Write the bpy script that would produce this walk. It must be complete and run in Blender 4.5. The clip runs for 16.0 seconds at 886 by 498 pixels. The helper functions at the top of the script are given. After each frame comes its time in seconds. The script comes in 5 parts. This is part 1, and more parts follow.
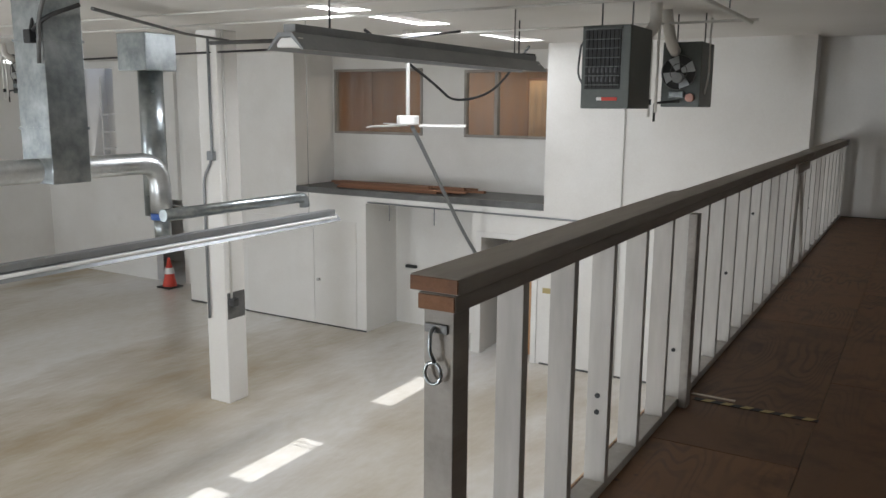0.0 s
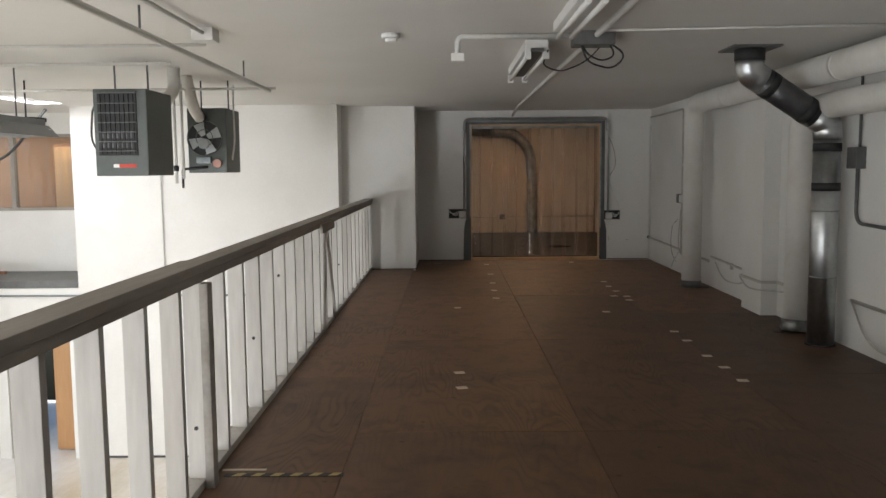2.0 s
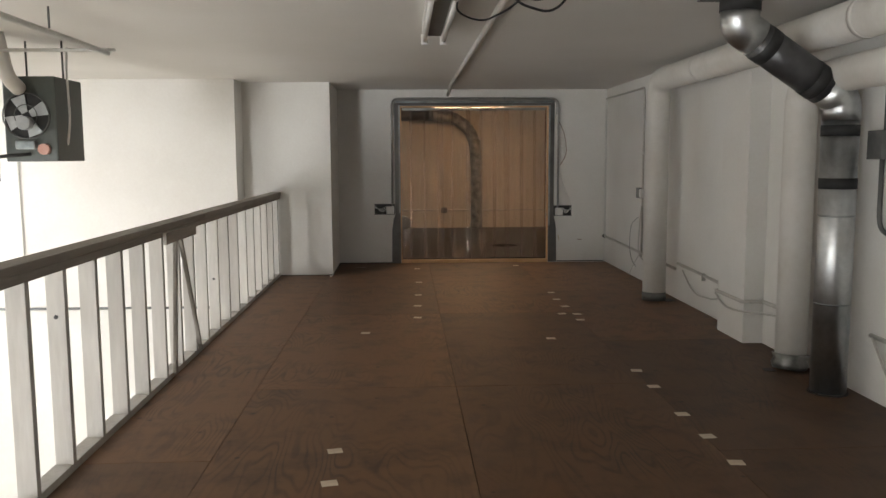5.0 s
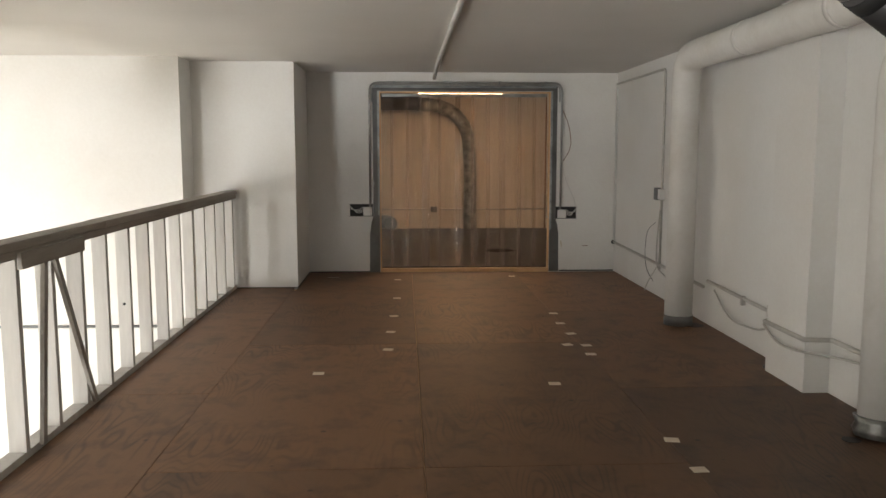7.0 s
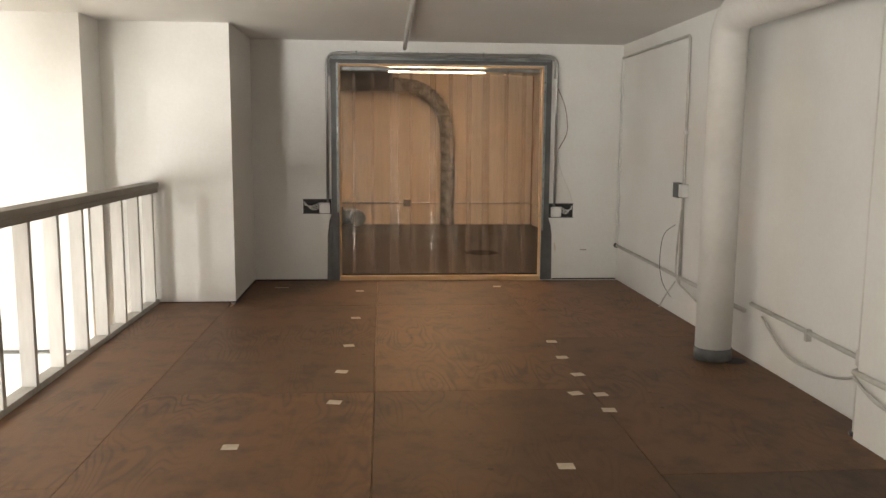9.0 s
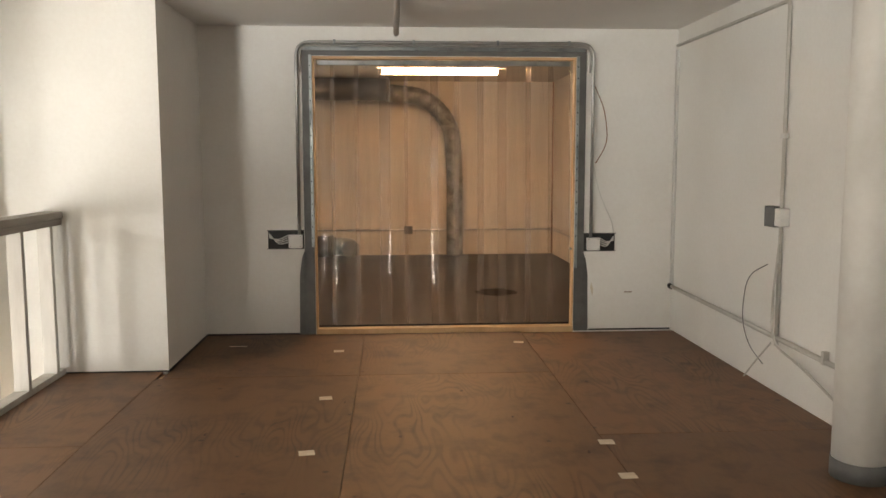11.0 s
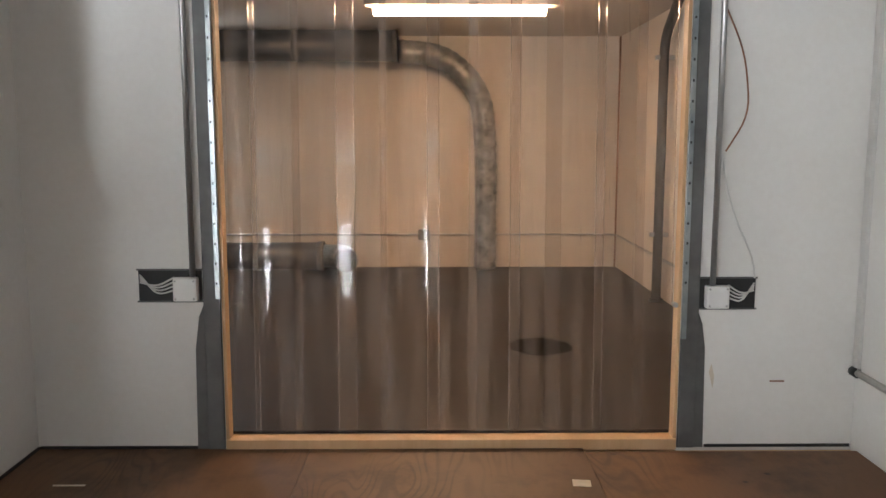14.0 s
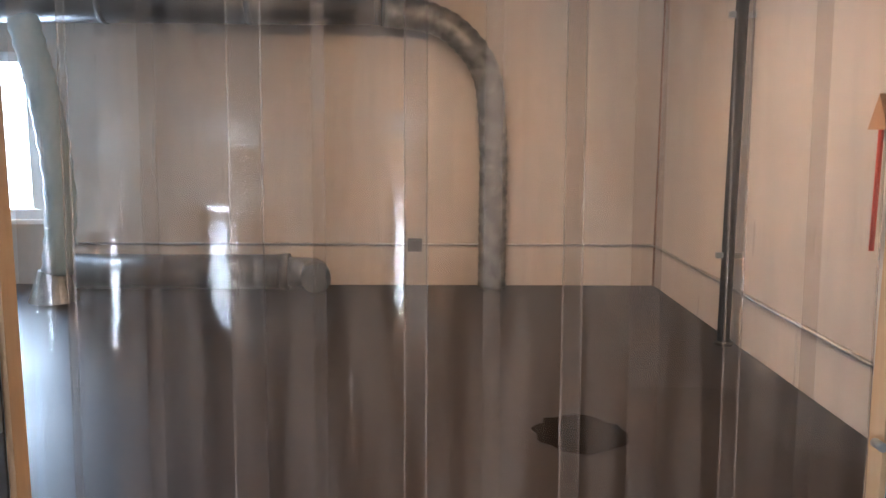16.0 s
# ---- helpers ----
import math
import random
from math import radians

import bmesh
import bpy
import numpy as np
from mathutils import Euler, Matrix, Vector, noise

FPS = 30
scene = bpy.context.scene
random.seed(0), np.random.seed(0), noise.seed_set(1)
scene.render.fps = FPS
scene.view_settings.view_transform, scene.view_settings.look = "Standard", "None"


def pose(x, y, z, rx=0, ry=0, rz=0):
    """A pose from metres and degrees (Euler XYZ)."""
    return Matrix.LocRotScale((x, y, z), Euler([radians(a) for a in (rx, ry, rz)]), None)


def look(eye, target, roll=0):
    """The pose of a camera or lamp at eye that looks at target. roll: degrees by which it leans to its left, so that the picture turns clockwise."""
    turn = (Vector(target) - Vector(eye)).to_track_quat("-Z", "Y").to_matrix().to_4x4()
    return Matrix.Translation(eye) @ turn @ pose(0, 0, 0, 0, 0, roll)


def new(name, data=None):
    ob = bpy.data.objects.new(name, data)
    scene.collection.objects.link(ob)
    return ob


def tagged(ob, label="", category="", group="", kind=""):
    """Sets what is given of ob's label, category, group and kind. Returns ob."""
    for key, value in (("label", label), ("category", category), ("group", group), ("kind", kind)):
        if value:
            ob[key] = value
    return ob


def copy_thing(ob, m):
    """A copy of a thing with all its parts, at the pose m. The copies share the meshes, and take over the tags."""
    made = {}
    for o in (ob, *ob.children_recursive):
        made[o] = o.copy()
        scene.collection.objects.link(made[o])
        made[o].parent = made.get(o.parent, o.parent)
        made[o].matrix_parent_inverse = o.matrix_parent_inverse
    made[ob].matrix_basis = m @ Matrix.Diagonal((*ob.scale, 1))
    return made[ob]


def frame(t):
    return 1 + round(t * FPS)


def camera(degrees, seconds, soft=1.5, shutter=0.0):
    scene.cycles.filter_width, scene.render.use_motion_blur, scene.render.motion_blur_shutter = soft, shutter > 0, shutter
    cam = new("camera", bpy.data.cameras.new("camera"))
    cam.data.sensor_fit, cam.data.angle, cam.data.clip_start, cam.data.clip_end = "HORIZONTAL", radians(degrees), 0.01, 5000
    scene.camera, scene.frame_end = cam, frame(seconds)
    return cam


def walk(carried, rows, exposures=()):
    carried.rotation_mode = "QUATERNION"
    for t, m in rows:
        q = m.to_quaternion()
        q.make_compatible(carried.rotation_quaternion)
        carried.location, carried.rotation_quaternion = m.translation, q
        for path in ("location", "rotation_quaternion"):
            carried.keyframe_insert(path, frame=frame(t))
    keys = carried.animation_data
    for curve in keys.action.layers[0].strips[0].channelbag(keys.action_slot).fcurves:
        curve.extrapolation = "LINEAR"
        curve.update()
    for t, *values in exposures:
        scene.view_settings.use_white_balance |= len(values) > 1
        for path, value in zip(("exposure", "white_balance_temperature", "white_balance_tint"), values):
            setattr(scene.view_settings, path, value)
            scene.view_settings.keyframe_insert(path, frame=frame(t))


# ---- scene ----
cam = camera(57.2, 16.0)
PATH = [
    (0, (0.066, 0.271, 1.564), (-0.938, 1.966, 1.214), 0.5),
    (0.5, (0.105, 0.329, 1.592), (-0.621, 2.164, 1.261), 1.0),
    (1, (0.143, 0.354, 1.592), (-0.278, 2.292, 1.329), 0.9),
    (1.5, (0.208, 0.436, 1.576), (0.035, 2.418, 1.369), 0.2),
    (2, (0.273, 0.519, 1.57), (0.259, 2.51, 1.376), -0.5),
    (2.5, (0.346, 0.673, 1.569), (0.384, 2.664, 1.375), -0.4),
    (3, (0.395, 0.922, 1.568), (0.472, 2.912, 1.384), -0.3),
    (3.5, (0.45, 1.275, 1.574), (0.565, 3.263, 1.39), -0.6),
    (4, (0.543, 1.647, 1.573), (0.651, 3.634, 1.372), -0.5),
    (6.5, (0.952, 3.636, 1.583), (1.029, 5.621, 1.351), -0.2),
    (7, (0.987, 4.024, 1.567), (1.081, 6.007, 1.329), -0.0),
    (7.5, (1.066, 4.493, 1.569), (1.158, 6.474, 1.314), 0.1),
    (8, (1.087, 4.919, 1.573), (1.23, 6.896, 1.305), -0.2),
    (8.5, (1.111, 5.304, 1.556), (1.262, 7.28, 1.288), 0.4),
    (11, (1.319, 7.7, 1.457), (1.444, 9.685, 1.245), -0.1),
    (11.5, (1.424, 8.211, 1.476), (1.502, 10.199, 1.274), 0.6),
    (12, (1.494, 8.734, 1.46), (1.554, 10.72, 1.239), 0.5),
    (12.5, (1.524, 9.207, 1.46), (1.604, 11.193, 1.23), -0.0),
    (13, (1.552, 9.71, 1.463), (1.632, 11.695, 1.238), -0.1),
    (13.5, (1.654, 10.223, 1.501), (1.704, 12.206, 1.248), -0.3),
    (14, (1.695, 10.737, 1.495), (1.714, 12.719, 1.233), 0.0),
    (14.5, (1.704, 11.252, 1.474), (1.704, 13.236, 1.222), 0.3),
    (15, (1.707, 11.738, 1.486), (1.727, 13.723, 1.239), 0.4),
    (15.5, (1.738, 12.196, 1.505), (1.75, 14.178, 1.24), 0.5),
    (16, (1.728, 12.636, 1.498), (1.753, 14.614, 1.203), 0.3),
]
K = 0.92  # metres in one unit of the plan; all plan numbers below are scaled by it
EXPOSURES = [(0, -0.83, 6000, 10), (1.5, -0.15, 6100, 10), (3.5, 0.3, 6300, 10), (7, 0.75, 6500, 10), (8.5, 1.2, 6650, 10), (12.5, 1.5, 6950, 10),
             (14, 1.62, 5900, 10), (16, 1.65, 5250, 10)]
walk(cam, [(t, look([K * v for v in eye], [K * v for v in target], roll)) for t, eye, target, roll in PATH], EXPOSURES)

# ---------------------------------------------------------------- light
world = bpy.data.worlds.new("sky")
scene.world = world
world.use_nodes = True
sky = world.node_tree.nodes.new("ShaderNodeTexSky")
sky.sky_type, sky.sun_disc = "NISHITA", False
SUN_DIR = Vector((-1.15, -1.15, -5.5)).normalized()
sky.sun_elevation = math.asin(-SUN_DIR.z)
sky.sun_rotation = math.atan2(-SUN_DIR.x, -SUN_DIR.y)
world.node_tree.links.new(sky.outputs[0], world.node_tree.nodes["Background"].inputs[0])
world.node_tree.nodes["Background"].inputs[1].default_value = 0.12


def lamp(name, kind, energy, color, m, size=1.0, size_y=0.0):
    data = bpy.data.lights.new(name, kind)
    data.energy, data.color = energy, color
    if kind == "SUN":
        data.angle = radians(0.5)
    else:
        data.shape, data.size, data.size_y = "RECTANGLE", size, size_y or size
    ob = new(name, data)
    ob.matrix_world = m
    return ob


lamp("sun", "SUN", 5.0, (1.0, 0.95, 0.88), look((0, 0, 20), Vector((0, 0, 20)) + SUN_DIR))

SKYLIGHTS = [(-5.72, -5.3, 7.0, 7.75), (-5.72, -5.3, 8.05, 9.45), (-5.72, -5.3, 11.0, 12.4)]
for x0, x1, y0, y1 in SKYLIGHTS:
    lamp("skylight_daylight", "AREA", 30 if y1 > 12 else 112 * (y1 - y0) / 1.4, (1.0, 0.98, 0.95),
         look((K * (x0 + x1) / 2, K * (y0 + y1) / 2, K * 2.6), (K * (x0 + x1) / 2, K * (y0 + y1) / 2, 0)), K * (x1 - x0), K * (y1 - y0))
# Both out of view; the first, far-left one is added to brighten the hall's west end.
HALL_WINDOWS = [(-17.0, -14.0), (-6.4, -4.6)]
for x0, x1 in HALL_WINDOWS:
    lamp("unseen_window_daylight", "AREA", 430, (1.0, 0.98, 0.945),
         look((K * (x0 + x1) / 2, K * -3.95, K * -0.98), (K * (x0 + x1) / 2, 5, K * -0.98)), K * (x1 - x0), K * 3.7)
lamp("cooler_window_daylight", "AREA", 20, (0.75, 0.88, 1.0), look((K * -2.2, K * 20.1, K * 1.4), (K * -2.2, 0, K * 1.4)), K * 0.75, K * 1.25)
lamp("cooler_tube_light", "AREA", 6, (1.0, 0.62, 0.36), look((K * 1.9, K * 17.2, K * 2.44), (K * 1.9, K * 17.2, 0)), K * 1.3, K * 0.1)
lamp("office_tube_light", "AREA", 30, (1.0, 0.8, 0.55), look((K * -8.3, K * 15.2, K * 2.4), (K * -8.3, K * 15.2, 0)), K * 4, K * 0.2)


# ---------------------------------------------------------------- materials
def material(name, a, b, rough=0.6, metal=0.0, fine=18.0, coarse=1.6, bump=0.1, stretch=(1, 1, 1), stain=None, stain_amount=0.0, random_tone=0.0, stain_from=0.5):
    """Two colours mixed by coarse and fine noise, an optional stain colour with hard-edged patches, and a fine relief."""
    m = bpy.data.materials.new(name)
    m.use_nodes = True
    t = m.node_tree
    n, link = t.nodes, t.links.new
    shader = n["Principled BSDF"]
    coords = n.new("ShaderNodeTexCoord")
    mapping = n.new("ShaderNodeMapping")
    mapping.inputs["Scale"].default_value = stretch
    link(coords.outputs["Object"], mapping.inputs[0])
    big, small = n.new("ShaderNodeTexNoise"), n.new("ShaderNodeTexNoise")
    for node, scale, detail in ((big, coarse, 5), (small, fine, 6)):
        node.inputs["Scale"].default_value, node.inputs["Detail"].default_value = scale, detail
        link(mapping.outputs[0], node.inputs["Vector"])
    add = n.new("ShaderNodeMath")
    add.operation = "MULTIPLY_ADD"
    link(small.outputs["Fac"], add.inputs[0])
    add.inputs[1].default_value = 0.35
    link(big.outputs["Fac"], add.inputs[2])
    ramp = n.new("ShaderNodeMapRange")
    ramp.inputs["From Min"].default_value, ramp.inputs["From Max"].default_value = 0.45, 0.9
    link(add.outputs[0], ramp.inputs["Value"])
    mix = n.new("ShaderNodeMix")
    mix.data_type = "RGBA"
    mix.inputs["A"].default_value, mix.inputs["B"].default_value = (*a, 1), (*b, 1)
    link(ramp.outputs[0], mix.inputs["Factor"])
    colour = mix.outputs["Result"]
    if stain:
        spots = n.new("ShaderNodeTexNoise")
        spots.inputs["Scale"].default_value, spots.inputs["Detail"].default_value = coarse * 0.7, 8
        spots.inputs["Roughness"].default_value = 0.65
        link(mapping.outputs[0], spots.inputs["Vector"])
        edge = n.new("ShaderNodeMapRange")
        edge.inputs["From Min"].default_value, edge.inputs["From Max"].default_value = stain_from, stain_from + 0.18
        edge.inputs["To Max"].default_value = stain_amount
        link(spots.outputs["Fac"], edge.inputs["Value"])
        over = n.new("ShaderNodeMix")
        over.data_type = "RGBA"
        over.inputs["B"].default_value = (*stain, 1)
        link(edge.outputs[0], over.inputs["Factor"])
        link(colour, over.inputs["A"])
        colour = over.outputs["Result"]
    if random_tone:
        info, tone, hue = n.new("ShaderNodeObjectInfo"), n.new("ShaderNodeMapRange"), n.new("ShaderNodeHueSaturation")
        tone.inputs["To Min"].default_value, tone.inputs["To Max"].default_value = 1 - random_tone, 1 + random_tone
        link(info.outputs["Random"], tone.inputs["Value"])
        link(tone.outputs[0], hue.inputs["Value"])
        link(colour, hue.inputs["Color"])
        colour = hue.outputs["Color"]
    link(colour, shader.inputs["Base Color"])
    gloss = n.new("ShaderNodeMapRange")
    gloss.inputs["To Min"].default_value, gloss.inputs["To Max"].default_value = rough * 0.8, min(1, rough * 1.2)
    link(big.outputs["Fac"], gloss.inputs["Value"])
    link(gloss.outputs[0], shader.inputs["Roughness"])
    shader.inputs["Metallic"].default_value = metal
    relief = n.new("ShaderNodeBump")
    relief.inputs["Strength"].default_value, relief.inputs["Distance"].default_value = bump, 0.01
    link(small.outputs["Fac"], relief.inputs["Height"])
    link(relief.outputs[0], shader.inputs["Normal"])
    return m


def plywood_material(name, a, b, dark):
    """Rotary-cut veneer: distorted cathedral grain along y, shifted from sheet to sheet, with footprint-dark smudges."""
    m = bpy.data.materials.new(name)
    m.use_nodes = True
    t = m.node_tree
    n, link = t.nodes, t.links.new
    shader = n["Principled BSDF"]
    coords, info, shift = n.new("ShaderNodeTexCoord"), n.new("ShaderNodeObjectInfo"), n.new("ShaderNodeVectorMath")
    spread = n.new("ShaderNodeMath")
    spread.operation = "MULTIPLY"
    spread.inputs[1].default_value = 37.0
    link(info.outputs["Random"], spread.inputs[0])
    shift.operation = "ADD"
    link(coords.outputs["Object"], shift.inputs[0])
    link(spread.outputs[0], shift.inputs[1])
    mapping = n.new("ShaderNodeMapping")
    mapping.inputs["Scale"].default_value = (1.0, 0.22, 1.0)
    link(shift.outputs[0], mapping.inputs[0])
    field = n.new("ShaderNodeTexNoise")
    field.inputs["Scale"].default_value, field.inputs["Detail"].default_value = 2.6, 2
    link(mapping.outputs[0], field.inputs["Vector"])
    rings = n.new("ShaderNodeMath")
    rings.operation = "MULTIPLY"
    rings.inputs[1].default_value = 175.0
    link(field.outputs["Fac"], rings.inputs[0])
    wave = n.new("ShaderNodeMath")
    wave.operation = "SINE"
    link(rings.outputs[0], wave.inputs[0])
    grain = n.new("ShaderNodeMapRange")
    grain.inputs["From Min"].default_value, grain.inputs["To Max"].default_value = 0.1, 0.75
    link(wave.outputs[0], grain.inputs["Value"])
    fine = n.new("ShaderNodeTexNoise")
    fine.inputs["Scale"].default_value, fine.inputs["Detail"].default_value = 30, 5
    link(mapping.outputs[0], fine.inputs["Vector"])
    both = n.new("ShaderNodeMath")
    both.operation = "MULTIPLY"
    pores = n.new("ShaderNodeMapRange")
    pores.inputs["From Min"].default_value, pores.inputs["From Max"].default_value = 0.3, 0.62
    pores.inputs["To Min"].default_value, pores.inputs["To Max"].default_value = 0.45, 1.0
    link(fine.outputs["Fac"], pores.inputs["Value"])
    link(grain.outputs[0], both.inputs[0])
    link(pores.outputs[0], both.inputs[1])
    mix = n.new("ShaderNodeMix")
    mix.data_type = "RGBA"
    mix.inputs["A"].default_value, mix.inputs["B"].default_value = (*a, 1), (*b, 1)
    patch = n.new("ShaderNodeTexNoise")
    patch.inputs["Scale"].default_value, patch.inputs["Detail"].default_value = 1.1, 3
    link(shift.outputs[0], patch.inputs["Vector"])
    shown = n.new("ShaderNodeMapRange")
    shown.inputs["From Min"].default_value, shown.inputs["From Max"].default_value = 0.46, 0.66
    shown.inputs["To Min"].default_value, shown.inputs["To Max"].default_value = 0.1, 1.0
    link(patch.outputs["Fac"], shown.inputs["Value"])
    masked = n.new("ShaderNodeMath")
    masked.operation = "MULTIPLY"
    link(both.outputs[0], masked.inputs[0])
    link(shown.outputs[0], masked.inputs[1])
    link(masked.outputs[0], mix.inputs["Factor"])
    smudge = n.new("ShaderNodeTexNoise")
    smudge.inputs["Scale"].default_value, smudge.inputs["Detail"].default_value, smudge.inputs["Roughness"].default_value = 4.2, 8, 0.68
    link(shift.outputs[0], smudge.inputs["Vector"])
    edge = n.new("ShaderNodeMapRange")
    edge.inputs["From Min"].default_value, edge.inputs["From Max"].default_value, edge.inputs["To Max"].default_value = 0.48, 0.7, 0.65
    link(smudge.outputs["Fac"], edge.inputs["Value"])
    over = n.new("ShaderNodeMix")
    over.data_type = "RGBA"
    over.inputs["B"].default_value = (*dark, 1)
    link(edge.outputs[0], over.inputs["Factor"])
    link(mix.outputs["Result"], over.inputs["A"])
    knots = n.new("ShaderNodeTexVoronoi")
    knots.inputs["Scale"].default_value = 4.2
    link(shift.outputs[0], knots.inputs["Vector"])
    spot = n.new("ShaderNodeMapRange")
    spot.inputs["From Min"].default_value, spot.inputs["From Max"].default_value = 0.045, 0.075
    spot.inputs["To Min"].default_value, spot.inputs["To Max"].default_value = 0.7, 0.0
    link(knots.outputs["Distance"], spot.inputs["Value"])
    last = n.new("ShaderNodeMix")
    last.data_type = "RGBA"
    last.inputs["B"].default_value = (dark[0] * 0.5, dark[1] * 0.5, dark[2] * 0.5, 1)
    link(spot.outputs[0], last.inputs["Factor"])
    link(over.outputs["Result"], last.inputs["A"])
    tone, hue = n.new("ShaderNodeMapRange"), n.new("ShaderNodeHueSaturation")
    tone.inputs["To Min"].default_value, tone.inputs["To Max"].default_value = 0.72, 1.2
    link(info.outputs["Random"], tone.inputs["Value"])
    link(tone.outputs[0], hue.inputs["Value"])
    link(last.outputs["Result"], hue.inputs["Color"])
    link(hue.outputs["Color"], shader.inputs["Base Color"])
    shader.inputs["Roughness"].default_value = 0.55
    relief = n.new("ShaderNodeBump")
    relief.inputs["Strength"].default_value, relief.inputs["Distance"].default_value = 0.25, 0.004
    link(fine.outputs["Fac"], relief.inputs["Height"])
    link(relief.outputs[0], shader.inputs["Normal"])
    return m


def glowing(name, color, strength):
    m = bpy.data.materials.new(name)
    m.use_nodes = True
    shader = m.node_tree.nodes["Principled BSDF"]
    shader.inputs["Base Color"].default_value = (*color, 1)
    shader.inputs["Emission Color"].default_value, shader.inputs["Emission Strength"].default_value = (*color, 1), strength
    return m


def clear_sheet(name, tint, haze, haze_color, rough, scratches=0.0):
    """Thin clear sheet: lets light straight through, mirrors by Fresnel, and carries a milky film that scatters light both ways, with fine scratches."""
    m = bpy.data.materials.new(name)
    m.use_nodes = True
    t = m.node_tree
    n, link = t.nodes, t.links.new
    n.remove(n["Principled BSDF"])
    clear, mirror, front, behind = n.new("ShaderNodeBsdfTransparent"), n.new("ShaderNodeBsdfGlossy"), n.new("ShaderNodeBsdfDiffuse"), n.new("ShaderNodeBsdfTranslucent")
    clear.inputs[0].default_value = (*tint, 1)
    mirror.inputs["Roughness"].default_value = rough
    front.inputs[0].default_value = behind.inputs[0].default_value = (*haze_color, 1)
    film = n.new("ShaderNodeMixShader")
    film.inputs[0].default_value = 0.85
    link(front.outputs[0], film.inputs[1])
    link(behind.outputs[0], film.inputs[2])
    fresnel = n.new("ShaderNodeFresnel")
    fresnel.inputs["IOR"].default_value = 1.5
    coords, info, shift = n.new("ShaderNodeTexCoord"), n.new("ShaderNodeObjectInfo"), n.new("ShaderNodeVectorMath")
    spread = n.new("ShaderNodeMath")
    spread.operation = "MULTIPLY"
    spread.inputs[1].default_value = 53.0
    link(info.outputs["Random"], spread.inputs[0])
    shift.operation = "ADD"
    link(coords.outputs["Object"], shift.inputs[0])
    link(spread.outputs[0], shift.inputs[1])
    mapping, marks = n.new("ShaderNodeMapping"), n.new("ShaderNodeTexNoise")
    mapping.inputs["Scale"].default_value = (9, 1, 0.6)
    marks.inputs["Scale"].default_value, marks.inputs["Detail"].default_value = 1.6, 8
    link(shift.outputs[0], mapping.inputs[0])
    link(mapping.outputs[0], marks.inputs["Vector"])
    amount = n.new("ShaderNodeMapRange")
    amount.inputs["From Min"].default_value, amount.inputs["From Max"].default_value = 0.42, 0.85
    amount.inputs["To Min"].default_value, amount.inputs["To Max"].default_value = haze * 0.2, haze * 6
    link(marks.outputs["Fac"], amount.inputs["Value"])
    cover = amount.outputs[0]
    if scratches:
        for turn, scale in ((0.5, 3.4), (-0.8, 2.6), (1.35, 4.1)):
            turned, lines, thin = n.new("ShaderNodeMapping"), n.new("ShaderNodeTexNoise"), n.new("ShaderNodeMapRange")
            turned.inputs["Rotation"].default_value = (0, turn, 0)
            turned.inputs["Scale"].default_value = (14, 1, 1)
            link(shift.outputs[0], turned.inputs[0])
            lines.inputs["Scale"].default_value, lines.inputs["Detail"].default_value = scale, 1
            link(turned.outputs[0], lines.inputs["Vector"])
            thin.inputs["From Min"].default_value, thin.inputs["From Max"].default_value = 0.76, 0.79
            thin.inputs["To Max"].default_value = scratches
            link(lines.outputs["Fac"], thin.inputs["Value"])
            most = n.new("ShaderNodeMath")
            most.operation = "MAXIMUM"
            link(cover, most.inputs[0])
            link(thin.outputs[0], most.inputs[1])
            cover = most.outputs[0]
    relief = n.new("ShaderNodeBump")
    relief.inputs["Strength"].default_value, relief.inputs["Distance"].default_value = 0.05, 0.02
    link(marks.outputs["Fac"], relief.inputs["Height"])
    link(relief.outputs[0], mirror.inputs["Normal"])
    first, second = n.new("ShaderNodeMixShader"), n.new("ShaderNodeMixShader")
    link(cover, first.inputs[0])
    link(clear.outputs[0], first.inputs[1])
    link(film.outputs[0], first.inputs[2])
    link(fresnel.outputs[0], second.inputs[0])
    link(first.outputs[0], second.inputs[1])
    link(mirror.outputs[0], second.inputs[2])
    link(second.outputs[0], n["Material Output"].inputs[0])
    return m


WALL = material("white_wall_paint", (0.74, 0.72, 0.68), (0.82, 0.81, 0.78), 0.65, fine=40, coarse=0.9, bump=0.06, stain=(0.6, 0.58, 0.53), stain_amount=0.25)
CEILING = material("white_ceiling_paint", (0.7, 0.68, 0.64), (0.78, 0.76, 0.73), 0.8, fine=60, coarse=0.7, bump=0.08)
PANEL_WALL = material("cooler_panel_paint", (0.53, 0.47, 0.4), (0.62, 0.56, 0.48), 0.5, fine=25, coarse=0.8, bump=0.05, stain=(0.5, 0.43, 0.33), stain_amount=0.3)
CONCRETE = material("sealed_concrete", (0.62, 0.57, 0.47), (0.83, 0.82, 0.8), 0.24, fine=9, coarse=0.4, bump=0.04, stretch=(1.0, 0.45, 1), stain=(0.4, 0.31, 0.18), stain_amount=0.85, stain_from=0.47)
DARK_FLOOR = material("dark_coated_floor", (0.02, 0.018, 0.019), (0.032, 0.029, 0.03), 0.42, fine=30, coarse=1.2, bump=0.05, stain=(0.018, 0.015, 0.014), stain_amount=0.5)
DARK_FLOOR.node_tree.nodes["Principled BSDF"].inputs["Specular IOR Level"].default_value = 0.16
PLYWOOD = plywood_material("floor_plywood", (0.165, 0.081, 0.035), (0.047, 0.022, 0.009), (0.042, 0.02, 0.009))
# The same veneer in darker tones, for sheets right of x 1 before y 9.6.
DARKER_PLYWOOD = plywood_material("darker_floor_plywood", (0.112, 0.054, 0.023), (0.036, 0.017, 0.007), (0.028, 0.014, 0.007))
